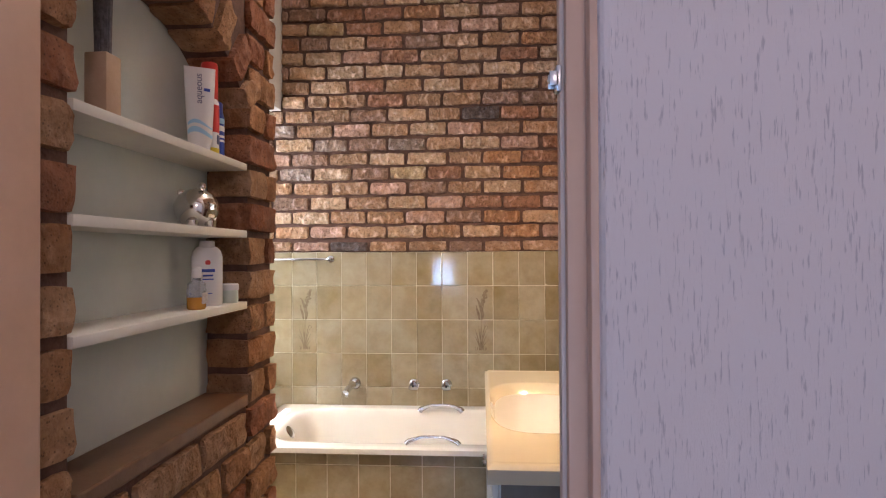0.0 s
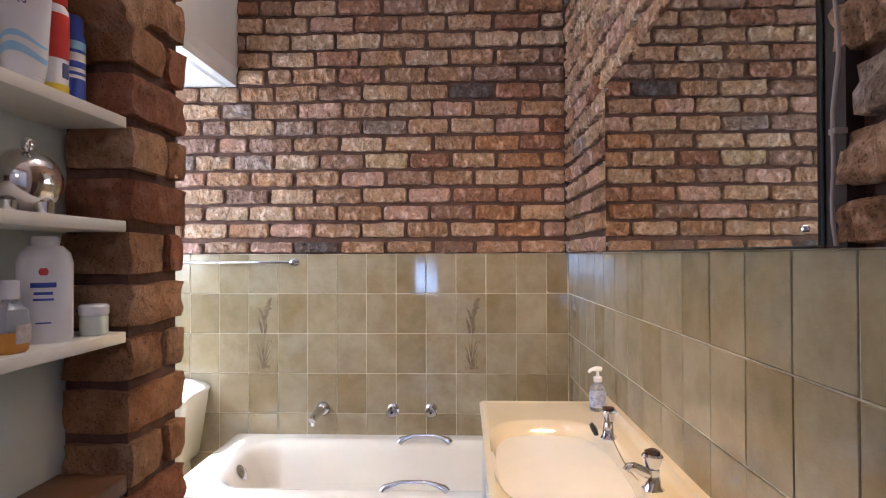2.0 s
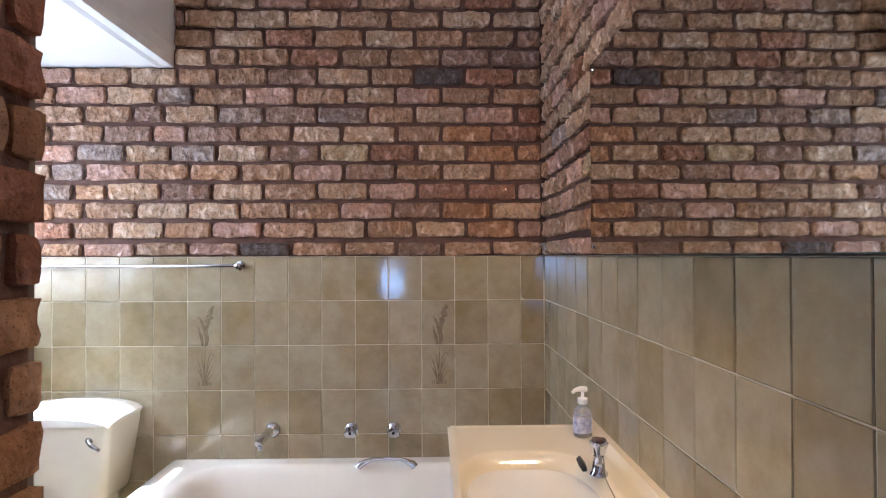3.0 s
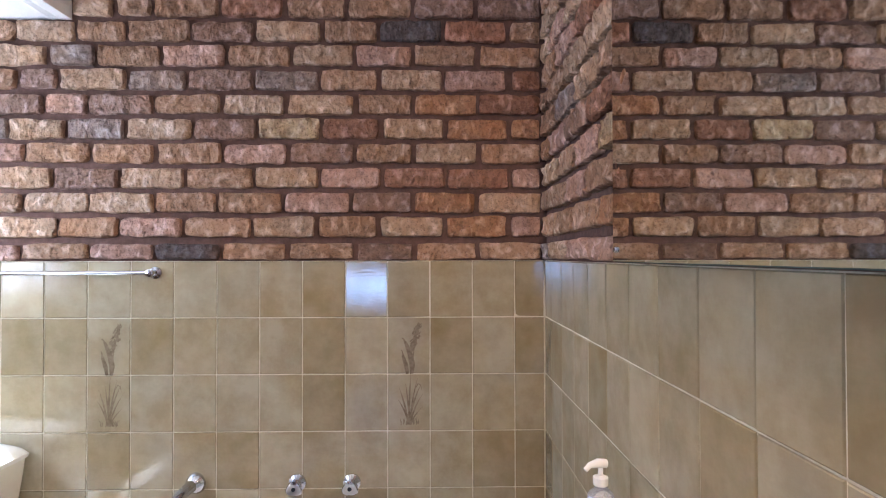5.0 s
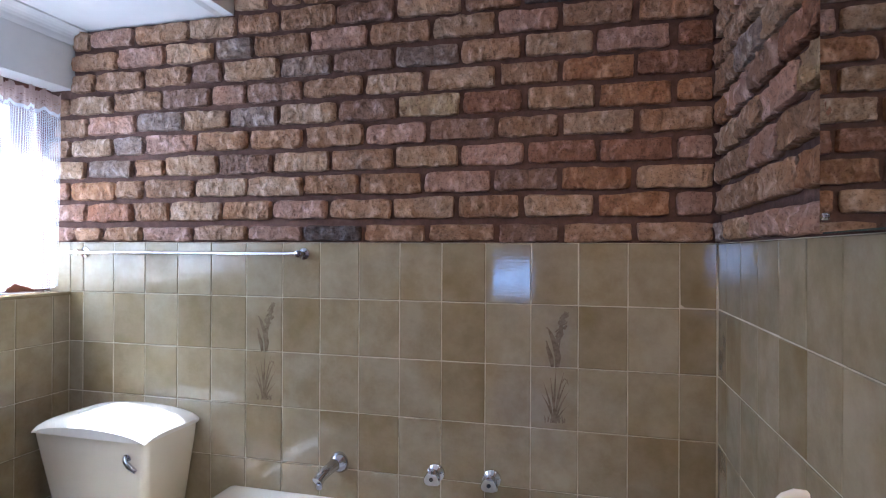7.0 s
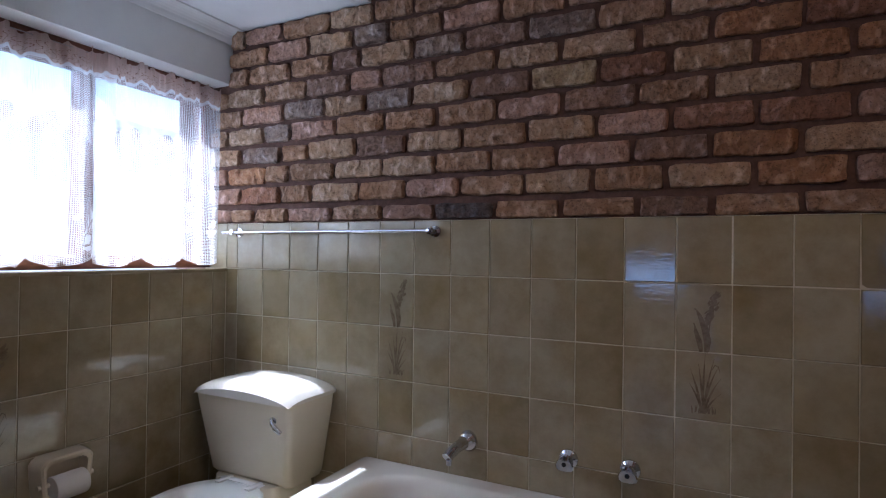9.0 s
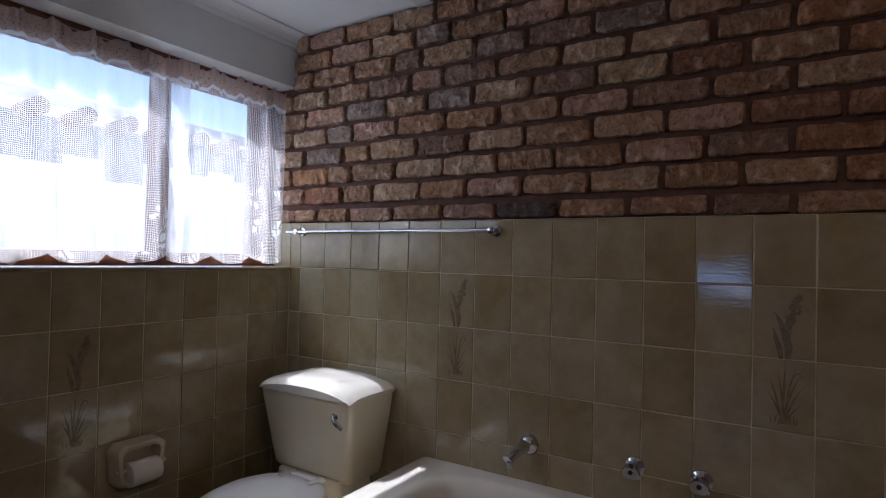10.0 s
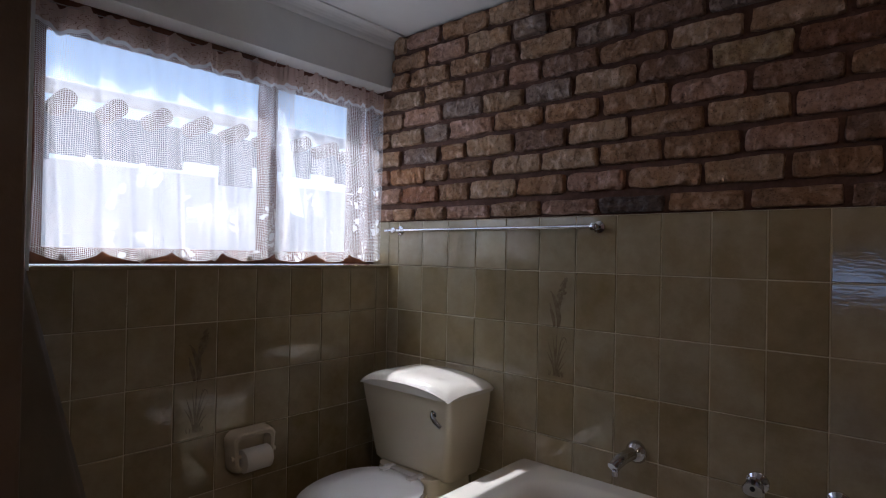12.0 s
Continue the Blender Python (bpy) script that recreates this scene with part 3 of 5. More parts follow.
def tri_head(r0, r1, h, n=18):
    """A rounded three-sided tap head that flares upwards."""
    bm = bmesh.new()
    rings = []
    for r, z in ((r0 * 0.8, 0), (r0, h * 0.12), ((r0 + r1) / 2, h * 0.5), (r1, h * 0.82), (r1 * 0.86, h * 0.96), (r1 * 0.4, h)):
        rings.append([bm.verts.new((r * (1 - 0.13 * math.cos(3 * 2 * math.pi * i / n)) * math.cos(2 * math.pi * i / n), r * (1 - 0.13 * math.cos(3 * 2 * math.pi * i / n)) * math.sin(2 * math.pi * i / n), z)) for i in range(n)])
    for a, b in zip(rings, rings[1:]):
        for i in range(n):
            bm.faces.new((a[i], a[(i + 1) % n], b[(i + 1) % n], b[i]))
    bm.faces.new(rings[0][::-1])
    bm.faces.new(rings[-1])
    return bm


def basin_tap(place, turn, label):
    t = thing("basin_tap", place, label, "tap", turn, "basin taps")
    t.scale = (0.80, 0.80, 0.80)
    b = bmesh.new()
    rings = []
    for w, z in ((0.027, 0), (0.027, 0.003), (0.020, 0.012), (0.017, 0.045), (0.016, 0.058)):
        rings.append([b.verts.new((w * x, w * y, z)) for x, y in ((1, 0.6), (0.6, 1), (-0.6, 1), (-1, 0.6), (-1, -0.6), (-0.6, -1), (0.6, -1), (1, -0.6))])
    for r, s in zip(rings, rings[1:]):
        for i in range(8):
            b.faces.new((r[i], r[(i + 1) % 8], s[(i + 1) % 8], s[i]))
    b.faces.new(rings[-1])
    b.faces.new(rings[0][::-1])
    part("body", b, CHROME, t)
    sp = tube([(-0.004, 0, 0.040), (-0.035, 0, 0.055), (-0.055, 0, 0.066), (-0.070, 0, 0.066), (-0.078, 0, 0.056)], [0.015, 0.0145, 0.013, 0.0125, 0.011], 10)
    part("spout", sp, CHROME, t)
    h = tri_head(0.018, 0.029, 0.046)
    h.transform(Matrix.Translation((0, 0, 0.058)))
    part("tap_skirt", h, CHROME, t)
    c = tri_head(0.020, 0.021, 0.011)
    c.transform(Matrix.Translation((0, 0, 0.1005)))
    part("tap_head", c, SMOKE, t, "smoky brown acrylic head")
    return t


basin_tap((0.478, 1.725, VZ - 0.003), 8, "chrome basin pillar tap with a smoked brown head")
basin_tap((0.470, 2.085, VZ - 0.003), 72, "chrome basin pillar tap beside the soap, the plug hung on it")
chain = thing("plug_chain", (0, 0, 0), "thin chrome plug chain draped between the basin taps", "plug chain")
part("chain", tube([(0.462 - 0.0 * k, 2.08 - 0.30 * k / 12, VZ + 0.042 - 0.050 * math.sin(math.pi * min(k / 12, 1) * 0.62)) for k in range(13)], 0.0014, 6), CHROME, chain)
part("plug", lathe([(0.004, 0), (0.017, 0.002), (0.020, 0.010), (0.019, 0.014), (0.005, 0.018)], 18, Matrix.Translation((0.425, 2.105, VZ + 0.012)) @ Matrix.Rotation(radians(65), 4, "Y")), BLACK, chain, "black rubber plug")

CLEAR = material("clear_plastic", (0.80, 0.84, 0.92), 0.12, trans=0.75)
soap = thing("soap_dispenser", (0.508, 2.375, VZ - 0.002), "clear pump soap bottle with a white pump on the basin top", "soap dispenser", 200)
part("bottle", lathe([(0.024, 0), (0.029, 0.004), (0.029, 0.065), (0.026, 0.082), (0.013, 0.094), (0.012, 0.10)], 22, squash=(1, 0.8)), CLEAR, soap)
part("label", lathe([(0.0294, 0.014), (0.0296, 0.015), (0.0296, 0.060), (0.0294, 0.061)], 22, squash=(1, 0.8)), material("soap_label", (0.62, 0.66, 0.80), 0.35, spots=(0.25, 0.28, 0.50), scale=60), soap, "pale blue printed label")
part("collar", lathe([(0.014, 0.098), (0.015, 0.100), (0.015, 0.114), (0.008, 0.117)], 18), SEAT, soap)
part("pump", join(tube([(0, 0, 0.115), (0, 0, 0.138)], 0.005), tube([(-0.012, 0, 0.139), (0.006, 0, 0.142), (0.026, 0, 0.140), (0.036, 0, 0.132)], [0.009, 0.009, 0.006, 0.005])), SEAT, soap, "white plastic pump head")


# ---- wall taps, spout, towel rail ----
def wall_tap(x, z):
    t = thing("bath_tap", (x, YF, z), "chrome wall tap with a three-lobed head above the bath", "tap", group="bath taps")
    rot = Matrix.Rotation(radians(90), 4, "X")
    part("flange", lathe([(0.020, 0), (0.031, 0.001), (0.030, 0.006), (0.017, 0.016), (0.015, 0.022)], 24, rot), CHROME, t)
    h = tri_head(0.016, 0.028, 0.042)
    h.transform(Matrix.Rotation(radians(90), 4, "X") @ Matrix.Translation((0, 0, 0.020)) @ Matrix.Rotation(radians(30), 4, "Z"))
    part("tap_head", h, CHROME, t)
    part("index", lathe([(0.002, 0), (0.0072, 0.0005), (0.0068, 0.003), (0.002, 0.004)], 16, rot @ Matrix.Translation((0, 0, 0.0612))), BLACK, t, "dark centre button")


wall_tap(-0.303, 0.681)
wall_tap(-0.112, 0.681)
spout = thing("bath_spout", (-0.655, YF, 0.683), "chrome wall spout above the bath", "spout", -12)
part("flange", lathe([(0.024, 0), (0.037, 0.001), (0.037, 0.006), (0.034, 0.014), (0.028, 0.024), (0.020, 0.031)], 24, Matrix.Rotation(radians(90), 4, "X")), CHROME, spout)
part("barrel", tube([(0, -0.005, 0), (-0.001, -0.04, -0.002), (-0.003, -0.075, -0.010), (-0.005, -0.105, -0.022), (-0.006, -0.118, -0.031)], [0.022, 0.0205, 0.019, 0.0185, 0.0195], 16), CHROME, spout)
part("outlet", lathe([(0.008, 0), (0.010, 0.004), (0.010, 0.018)], 14, Matrix.Translation((-0.005, -0.108, -0.058))), CHROME, spout)

rail = thing("towel_rail", (0, 0, 0), "thin chrome towel rail on the tiles above the toilet", "towel rail")
part("bar", tube([(-1.835, YF - 0.042, 1.417), (-0.792, YF - 0.042, 1.419)], 0.0065, 12), CHROME, rail)
for x in (-1.775, -0.800):
    b = lathe([(0.017, 0), (0.021, 0.001), (0.021, 0.005), (0.010, 0.010), (0.008, 0.036), (0.013, 0.040), (0.013, 0.050), (0.004, 0.054)], 18, Matrix.Translation((x, YF, 1.418)) @ Matrix.Rotation(radians(90), 4, "X"))
    part("bracket", b, CHROME, rail)

# ---- toilet ----
toilet = thing("toilet", (-1.466, 3.238, 0), "cream close-coupled toilet in the corner, seat lid down", "toilet")


def loft(rings, cap=True):
    bm = bmesh.new()
    vs = [[bm.verts.new(p) for p in r] for r in rings]
    n = len(vs[0])
    for a, b in zip(vs, vs[1:]):
        for i in range(n):
            bm.faces.new((a[i], a[(i + 1) % n], b[(i + 1) % n], b[i]))
    if cap:
        bm.faces.new(vs[0][::-1])
        bm.faces.new(vs[-1])
    return bm


def round_rect(w, d0, d1, z, r=0.03, n=5, crown=None):
    pts = []
    for cx, cy, a0 in ((w - r, d1 - r, 0), (-w + r, d1 - r, 90), (-w + r, d0 + r, 180), (w - r, d0 + r, 270)):
        for i in range(n + 1):
            a = radians(a0 + 90 * i / n)
            pts.append((cx + r * math.cos(a), cy + r * math.sin(a), z))
    return pts


part("tank", loft([round_rect(0.190, -0.205, -0.01, 0.465, 0.03), round_rect(0.200, -0.228, -0.008, 0.49, 0.03), round_rect(0.236, -0.262, -0.004, 0.74, 0.024), round_rect(0.240, -0.268, -0.004, 0.785, 0.022)]), CREAM, toilet)


def tank_lid():
    bm = bmesh.new()
    nx, ny = 28, 20
    W, D0, D1 = 0.248, -0.278, 0.004
    g = []
    for i in range(nx + 1):
        row = []
        for j in range(ny + 1):
            u, v = -1 + 2 * i / nx, -1 + 2 * j / ny
            k = 1 - 0.03 * (abs(u) ** 8) * (abs(v) ** 8)
            edge_drop = 0.010 * (max(abs(u), abs(v)) ** 14)
            row.append(bm.verts.new((W * u * k, (D0 + D1) / 2 + (D1 - D0) / 2 * v * k, 0.848 - 0.024 * u * u - 0.012 * abs(u) ** 6 - (0.020 * abs(v) ** 4 if v < 0 else 0.006 * v ** 5) - edge_drop)))
        g.append(row)
    for i in range(nx):
        for j in range(ny):
            bm.faces.new((g[i][j], g[i + 1][j], g[i + 1][j + 1], g[i][j + 1]))
    rim = [g[i][0] for i in range(nx + 1)] + [g[nx][j] for j in range(1, ny + 1)] + [g[i][ny] for i in range(nx - 1, -1, -1)] + [g[0][j] for j in range(ny - 1, 0, -1)]
    low_v = [bm.verts.new((v.co.x * 0.985, v.co.y, 0.786)) for v in rim]
    for i in range(len(rim)):
        k = (i + 1) % len(rim)
        bm.faces.new((rim[k], rim[i], low_v[i], low_v[k]))
    bm.faces.new(low_v[::-1])
    return bm


# paler enamel than the tank puts the skylight on the lid into its colour
part("tank_lid", tank_lid(), PORCELAIN, toilet)
part("lever_boss", lathe([(0.010, 0), (0.017, 0.002), (0.016, 0.010), (0.008, 0.016)], 18, Matrix.Translation((0.158, -0.250, 0.728)) @ Matrix.Rotation(radians(90), 4, "X")), CHROME, toilet)
part("lever", tube([(0.156, -0.266, 0.731), (0.166, -0.275, 0.722), (0.186, -0.277, 0.705), (0.206, -0.272, 0.690)], [0.007, 0.008, 0.010, 0.008], 10), CHROME, toilet, "chrome flush lever")


def oval(cy, rx, ryf, ryb, z, n=36):
    return [(rx * math.cos(2 * math.pi * i / n), cy + (ryb if math.sin(2 * math.pi * i / n) > 0 else ryf) * math.sin(2 * math.pi * i / n), z) for i in range(n)]


part("bowl", loft([oval(-0.30, 0.11, 0.12, 0.22, 0.0), oval(-0.31, 0.10, 0.12, 0.20, 0.06), oval(-0.34, 0.11, 0.16, 0.20, 0.20), oval(-0.40, 0.170, 0.24, 0.22, 0.36), oval(-0.42, 0.190, 0.27, 0.24, 0.420), oval(-0.42, 0.186, 0.265, 0.235, 0.430)]), CREAM, toilet)
part("shelf", loft([round_rect(0.15, -0.27, -0.02, 0.34, 0.05), round_rect(0.165, -0.27, -0.01, 0.395, 0.05), round_rect(0.155, -0.26, -0.015, 0.475, 0.05)]), CREAM, toilet)
part("seat", loft([oval(-0.43, 0.196, 0.275, 0.205, 0.433), oval(-0.43, 0.200, 0.278, 0.208, 0.441), oval(-0.43, 0.197, 0.276, 0.206, 0.449)]), SEAT, toilet, "white plastic seat")
part("seat_lid", loft([oval(-0.43, 0.197, 0.276, 0.206, 0.452), oval(-0.43, 0.200, 0.278, 0.208, 0.461), oval(-0.43, 0.182, 0.268, 0.198, 0.470), oval(-0.43, 0.10, 0.15, 0.11, 0.475)]), SEAT, toilet, "white plastic seat lid, closed")
for x in (-0.075, 0.075):
    part("hinge", join(lathe([(0.016, 0.42), (0.018, 0.44), (0.016, 0.472), (0.010, 0.478)], 14, Matrix.Translation((x, -0.235, 0))), box(x - 0.012, x + 0.012, -0.30, -0.235, 0.468, 0.479, 0.003)), SEAT, toilet)

part("hinge_bar", box(-0.105, 0.105, -0.262, -0.232, 0.456, 0.477, 0.006), SEAT, toilet, "white hinge bar")
holder = thing("toilet_roll_holder", (XL, 2.548, 0.582), "cream ceramic toilet roll holder on the tiled wall", "toilet roll holder")
ring_o = [(0.0, (0.088 + 0.008 * math.sin(a)) * max(-1, min(1, 1.25 * math.cos(a))), 0.078 * max(-1, min(1, 1.25 * math.sin(a)))) for a in [2 * math.pi * i / 32 for i in range(32)]]


def scaled(r, x, s, up=0.0):
    return [(x, p[1] * s, p[2] * s + up) for p in r]


part("surround", loft([scaled(ring_o, 0.0, 1.0), scaled(ring_o, 0.030, 0.99), scaled(ring_o, 0.056, 0.90, 0.004), scaled(ring_o, 0.060, 0.82, 0.004), scaled(ring_o, 0.056, 0.72), scaled(ring_o, 0.004, 0.70)], cap=False), CREAM, holder)
part("recess", loft([scaled(ring_o, 0.003, 0.72), scaled(ring_o, 0.005, 0.72)]), CREAM, holder)
part("spindle", tube([(0.045, -0.088, -0.012), (0.045, 0.088, -0.012)], 0.009, 12), CREAM, holder)
roll = thing("toilet_roll", (XL + 0.058, 2.548, 0.556), "part-used white toilet roll on the holder", "toilet roll")
part("roll", lathe([(0.018, -0.052), (0.040, -0.052), (0.042, -0.049), (0.042, 0.049), (0.040, 0.052), (0.018, 0.052)], 28, Matrix.Rotation(radians(90), 4, "X")), PAPER, roll)

brush = thing("toilet_brush", (-1.70, 3.10, 0), "white toilet brush in its holder behind the toilet", "toilet brush")
part("cup", lathe([(0.05, 0), (0.055, 0.01), (0.045, 0.13), (0.040, 0.135)], 20), SEAT, brush)
part("handle", tube([(0, 0, 0.13), (0, 0, 0.40), (0, 0, 0.425)], [0.008, 0.008, 0.005]), SEAT, brush)
valve = thing("stop_valve", (-1.13, 3.16, 0.44), "small pale inlet pipe under the cistern", "pipe")
part("pipe", tube([(-0.04, 0.0, 0.05), (-0.04, 0, 0.0), (-0.04, 0, -0.43)], 0.007), SEAT, valve)
part("nut", lathe([(0.012, 0), (0.014, 0.006), (0.014, 0.018), (0.010, 0.024)], 6, Matrix.Translation((-0.04, 0, 0.012))), SEAT, valve)

# ---- mirror, lamp, cable ----
MX = 0.547
mirror = thing("wall_mirror", (0, 0, 0), "frameless mirror screwed over the bricks above the basin", "mirror")
part("glass", box(MX, MX + 0.005, 1.231, 2.410, ZT + 0.004, 2.043), MIRROR, mirror)
part("edge", box(MX + 0.0052, MX + 0.008, 1.229, 2.412, ZT + 0.002, 2.045), MIRROR_EDGE, mirror)
for y in (1.262, 2.390):
    for z in (1.487, 2.020):
        part("screw", lathe([(0.006, 0), (0.0065, 0.002), (0.005, 0.005), (0.002, 0.006)], 12, Matrix.Translation((MX, y, z)) @ Matrix.Rotation(radians(-90), 4, "Y")), CHROME, mirror)
spot = thing("mirror_spotlight", (0.50, 1.585, 1.99), "white cylindrical spotlight over the mirror, lit warm", "spotlight")
part("shade", lathe([(0.002, 0.05), (0.028, 0.048), (0.0345, 0.001), (0.036, 0.0), (0.037, 0.002), (0.034, 0.05), (0.030, 0.10), (0.012, 0.115)], 24), LAMP_SHADE, spot)
part("rim", lathe([(0.0375, -0.001), (0.0385, 0.0), (0.0385, 0.004), (0.0375, 0.005)], 24), BLACK, spot)
glow = bpy.data.materials.new("bulb_glow")
glow.use_nodes = True
glow.node_tree.nodes["Principled BSDF"].inputs["Emission Color"].default_value = (1, 0.7, 0.4, 1)
glow.node_tree.nodes["Principled BSDF"].inputs["Emission Strength"].default_value = 3
part("bulb", lathe([(0.006, 0.018), (0.020, 0.022), (0.022, 0.045)], 16), glow, spot)
part("arm", tube([(0, 0, 0.11), (0.01, 0, 0.14), (0.06, 0, 0.15)], 0.007), CHROME, spot)
part("wall_plate", box(0.05, 0.066, -0.03, 0.03, 0.12, 0.18, 0.004), LAMP_SHADE, spot)
# dark strip set in for the shaded joint between mirror and bricks
structure("joint_dark_strip", box(0.556, 0.5795, 1.184, 1.227, ZT, 3.05), DARKGAP)
cable = thing("cable", (0, 0, 0), "grey cable clipped down the bricks beside the mirror", "cable")
part("cord", tube([(0.541, 1.183 + 0.007 * math.sin(k * 0.5) + 0.003 * math.sin(k * 1.3), ZT + 0.003 + k * 0.03) for k in range(53)], 0.0028, 8), CABLE, cable)
for k in range(5, 50, 8):
    part("clip", box(0.539, 0.556, 1.176 + 0.007 * math.sin(k * 0.5), 1.190 + 0.007 * math.sin(k * 0.5), ZT + k * 0.03, ZT + 0.008 + k * 0.03, 0.001), CABLE, cable)

# ---- curtains ----


def curtain(y0, y1, waves, phase, x_mid):
    """Gathered net: UV runs in metres of cloth."""
    bm = bmesh.new()
    uvl = bm.loops.layers.uv.new("UVMap")
    n, rows = 260, 34
    g = []
    for i in range(n + 1):
        s = i / n
        yy = y0 + (y1 - y0) * s
        col = []
        scallop = 0.055 * abs(math.sin(s * (y1 - y0) / 0.20 * math.pi)) ** 0.7
        tip = 0.028 * max(0, 1 - abs((yy - 2.445) / 0.022)) + 0.02 * max(0, 1 - abs((yy - 2.20) / 0.02))
        for j in range(rows + 1):
            v = j / rows
            z_top = 2.052 + 0.009 * math.sin(s * 55 + phase) + 0.004 * math.sin(s * 140)
            z_low = 1.306 - 0.6 * scallop - tip * 0.6
            z = z_low + (z_top - z_low) * v
            amp = 0.012 + 0.008 * (1 - v)
            x = x_mid + amp * math.sin(s * waves * 6.283 + phase + 0.7 * math.sin(v * 2.2)) + 0.004 * math.sin(s * waves * 15 + v * 3) + (0.005 * math.sin(s * 210) if v > 0.94 else 0)
            col.append((bm.verts.new((x, yy + 0.006 * math.sin(s * 30 + v * 4), z)), s * (y1 - y0) * 1.35 + phase, 0.79 * v - (0 if v > 0.1 else 0.0)))
        g.append(col)
    for i in range(n):
        for j in range(rows):
            q = (g[i][j], g[i + 1][j], g[i + 1][j + 1], g[i][j + 1])
            f = bm.faces.new([c[0] for c in q])
            for lp, c in zip(f.loops, q):
                lp[uvl].uv = (c[1], c[2])
    return bm


for name, y0, y1, waves, ph, lab in (("net_curtain", 1.872, 2.755, 7, 0.3, "wide white net curtain with lace heading"), ("net_curtain", 2.655, 3.215, 5, 1.9, "narrow white net curtain with lace heading")):
    c = thing(name, (0, 0, 0), lab + ", hung across the window", "curtain")
    part("net", curtain(y0, y1, waves, ph, -1.918 if y0 < 2 else -1.886), LACE, c)
wire = thing("curtain_wire", (0, 0, 0), "thin wire that carries the net curtains", "curtain wire")
part("wire", tube([(-1.918, 1.865, 2.047), (-1.918, 3.24, 2.047)], 0.002, 6), CABLE, wire)


def towel():
    bm = bmesh.new()
    n, rows = 40, 30
    g = []
    for i in range(n + 1):
        s = -1 + 2 * i / n
        col = []
        for j in range(rows + 1):
            v = j / rows
            z = 1.38 - 1.10 * v
            out = 0.020 + 0.25 * v
            x = -0.655 + (0.012 + 0.085 * min(1, v * 3)) * s
            y = YP + 0.056 + out * max(0.0, 1 - s * s) ** 0.5 + 0.010 * math.sin(s * 14 + v * 2) * v
            col.append(bm.verts.new((x, y, z)))
        g.append(col)
    for i in range(n):
        for j in range(rows):
            bm.faces.new((g[i][j], g[i + 1][j], g[i + 1][j + 1], g[i][j + 1]))
    bmesh.ops.solidify(bm, geom=list(bm.faces), thickness=0.006)
    return bm


robe = thing("towel", (0, 0, 0), "heavy grey-brown towel hung on the end of the brick pier", "towel")
part("cloth", towel(), DRAPE, robe)
part("hook", tube([(-0.655, YP + 0.048, 1.385), (-0.655, YP + 0.060, 1.380), (-0.655, YP + 0.064, 1.388)], 0.003, 8), CHROME, robe)

# ---- things in the niche ----
GLOSS_WHITE = material("gloss_white_plastic", (0.78, 0.78, 0.80), 0.25)
BLUE = material("blue_print", (0.04, 0.08, 0.42), 0.3)
SKY_BLUE = material("pale_blue_print", (0.35, 0.60, 0.80), 0.3)
RED = material("red_print", (0.60, 0.05, 0.04), 0.3)
YELLOW = material("yellow_print", (0.70, 0.55, 0.05), 0.3)
INK = material("ink", (0.10, 0.11, 0.22), 0.4)
AMBER = material("amber_liquid", (0.75, 0.36, 0.06), 0.15, trans=0.3)
WOOD = material("pale_wood", (0.50, 0.36, 0.26), 0.5, spots=(0.42, 0.29, 0.20), scale=12, bump=0.1)
BRISTLE = material("dark_bristles", (0.06, 0.055, 0.06), 0.7, spots=(0.13, 0.12, 0.13), scale=90)
SILVER = material("silver_glaze", (0.75, 0.73, 0.72), 0.12, 1.0)

Z1, Z2, Z3 = 1.676, 1.508, 1.330
holder2 = thing("brush_pot", (-0.545, 0.848, Z1), "square pale wooden pot that holds a dark bristle brush", "brush holder")
part("pot", box(-0.020, 0.020, -0.020, 0.020, 0, 0.112, 0.003), WOOD, holder2)
for k in range(14):
    a = k * 2.4
    part("bristle", tube([(0.008 * math.cos(a), 0.008 * math.sin(a), 0.11), (0.010 * math.cos(a), 0.010 * math.sin(a), 0.20), (0.012 * math.cos(a), 0.012 * math.sin(a), 0.27)], 0.005, 6), BRISTLE, holder2)

tube1 = thing("cream_tube", (-0.530, 1.150, Z1), "white aqueous cream tube with blue waves, standing on its cap", "tube of cream", 30)
part("body", loft([[(0.027 * math.cos(a) * k, 0.022 * math.sin(a) * d, z) for a in [2 * math.pi * i / 28 for i in range(28)]] for k, d, z in ((0.85, 1.0, 0.012), (0.95, 1.0, 0.03), (1.08, 0.75, 0.10), (1.2, 0.25, 0.175), (1.22, 0.08, 0.190))]), GLOSS_WHITE, tube1)
part("cap", lathe([(0.021, 0), (0.022, 0.002), (0.022, 0.014), (0.019, 0.016)], 24), GLOSS_WHITE, tube1)
text_part("aqueous", 0.021, Matrix.Translation((0.004, -0.0122, 0.140)) @ Matrix.Rotation(radians(-9), 4, "X") @ Matrix.Rotation(radians(90), 4, "X") @ Matrix.Rotation(radians(90), 4, "Z"), INK, tube1)


def band(parent, name, mat, a0, a1, z0, z1, rx, ry, wave=0.0):
    bm = bmesh.new()
    n = 14
    rows = []
    for i in range(n + 1):
        a = radians(a0 + (a1 - a0) * i / n)
        w = wave * math.sin(i / n * 5)
        rows.append((bm.verts.new((rx(z0) * math.cos(a), ry(z0) * math.sin(a), z0 + w)), bm.verts.new((rx(z1) * math.cos(a), ry(z1) * math.sin(a), z1 + w * 1.4))))
    for p, q in zip(rows, rows[1:]):
        bm.faces.new((p[0], q[0], q[1], p[1]))
    return part(name, bm, mat, parent)


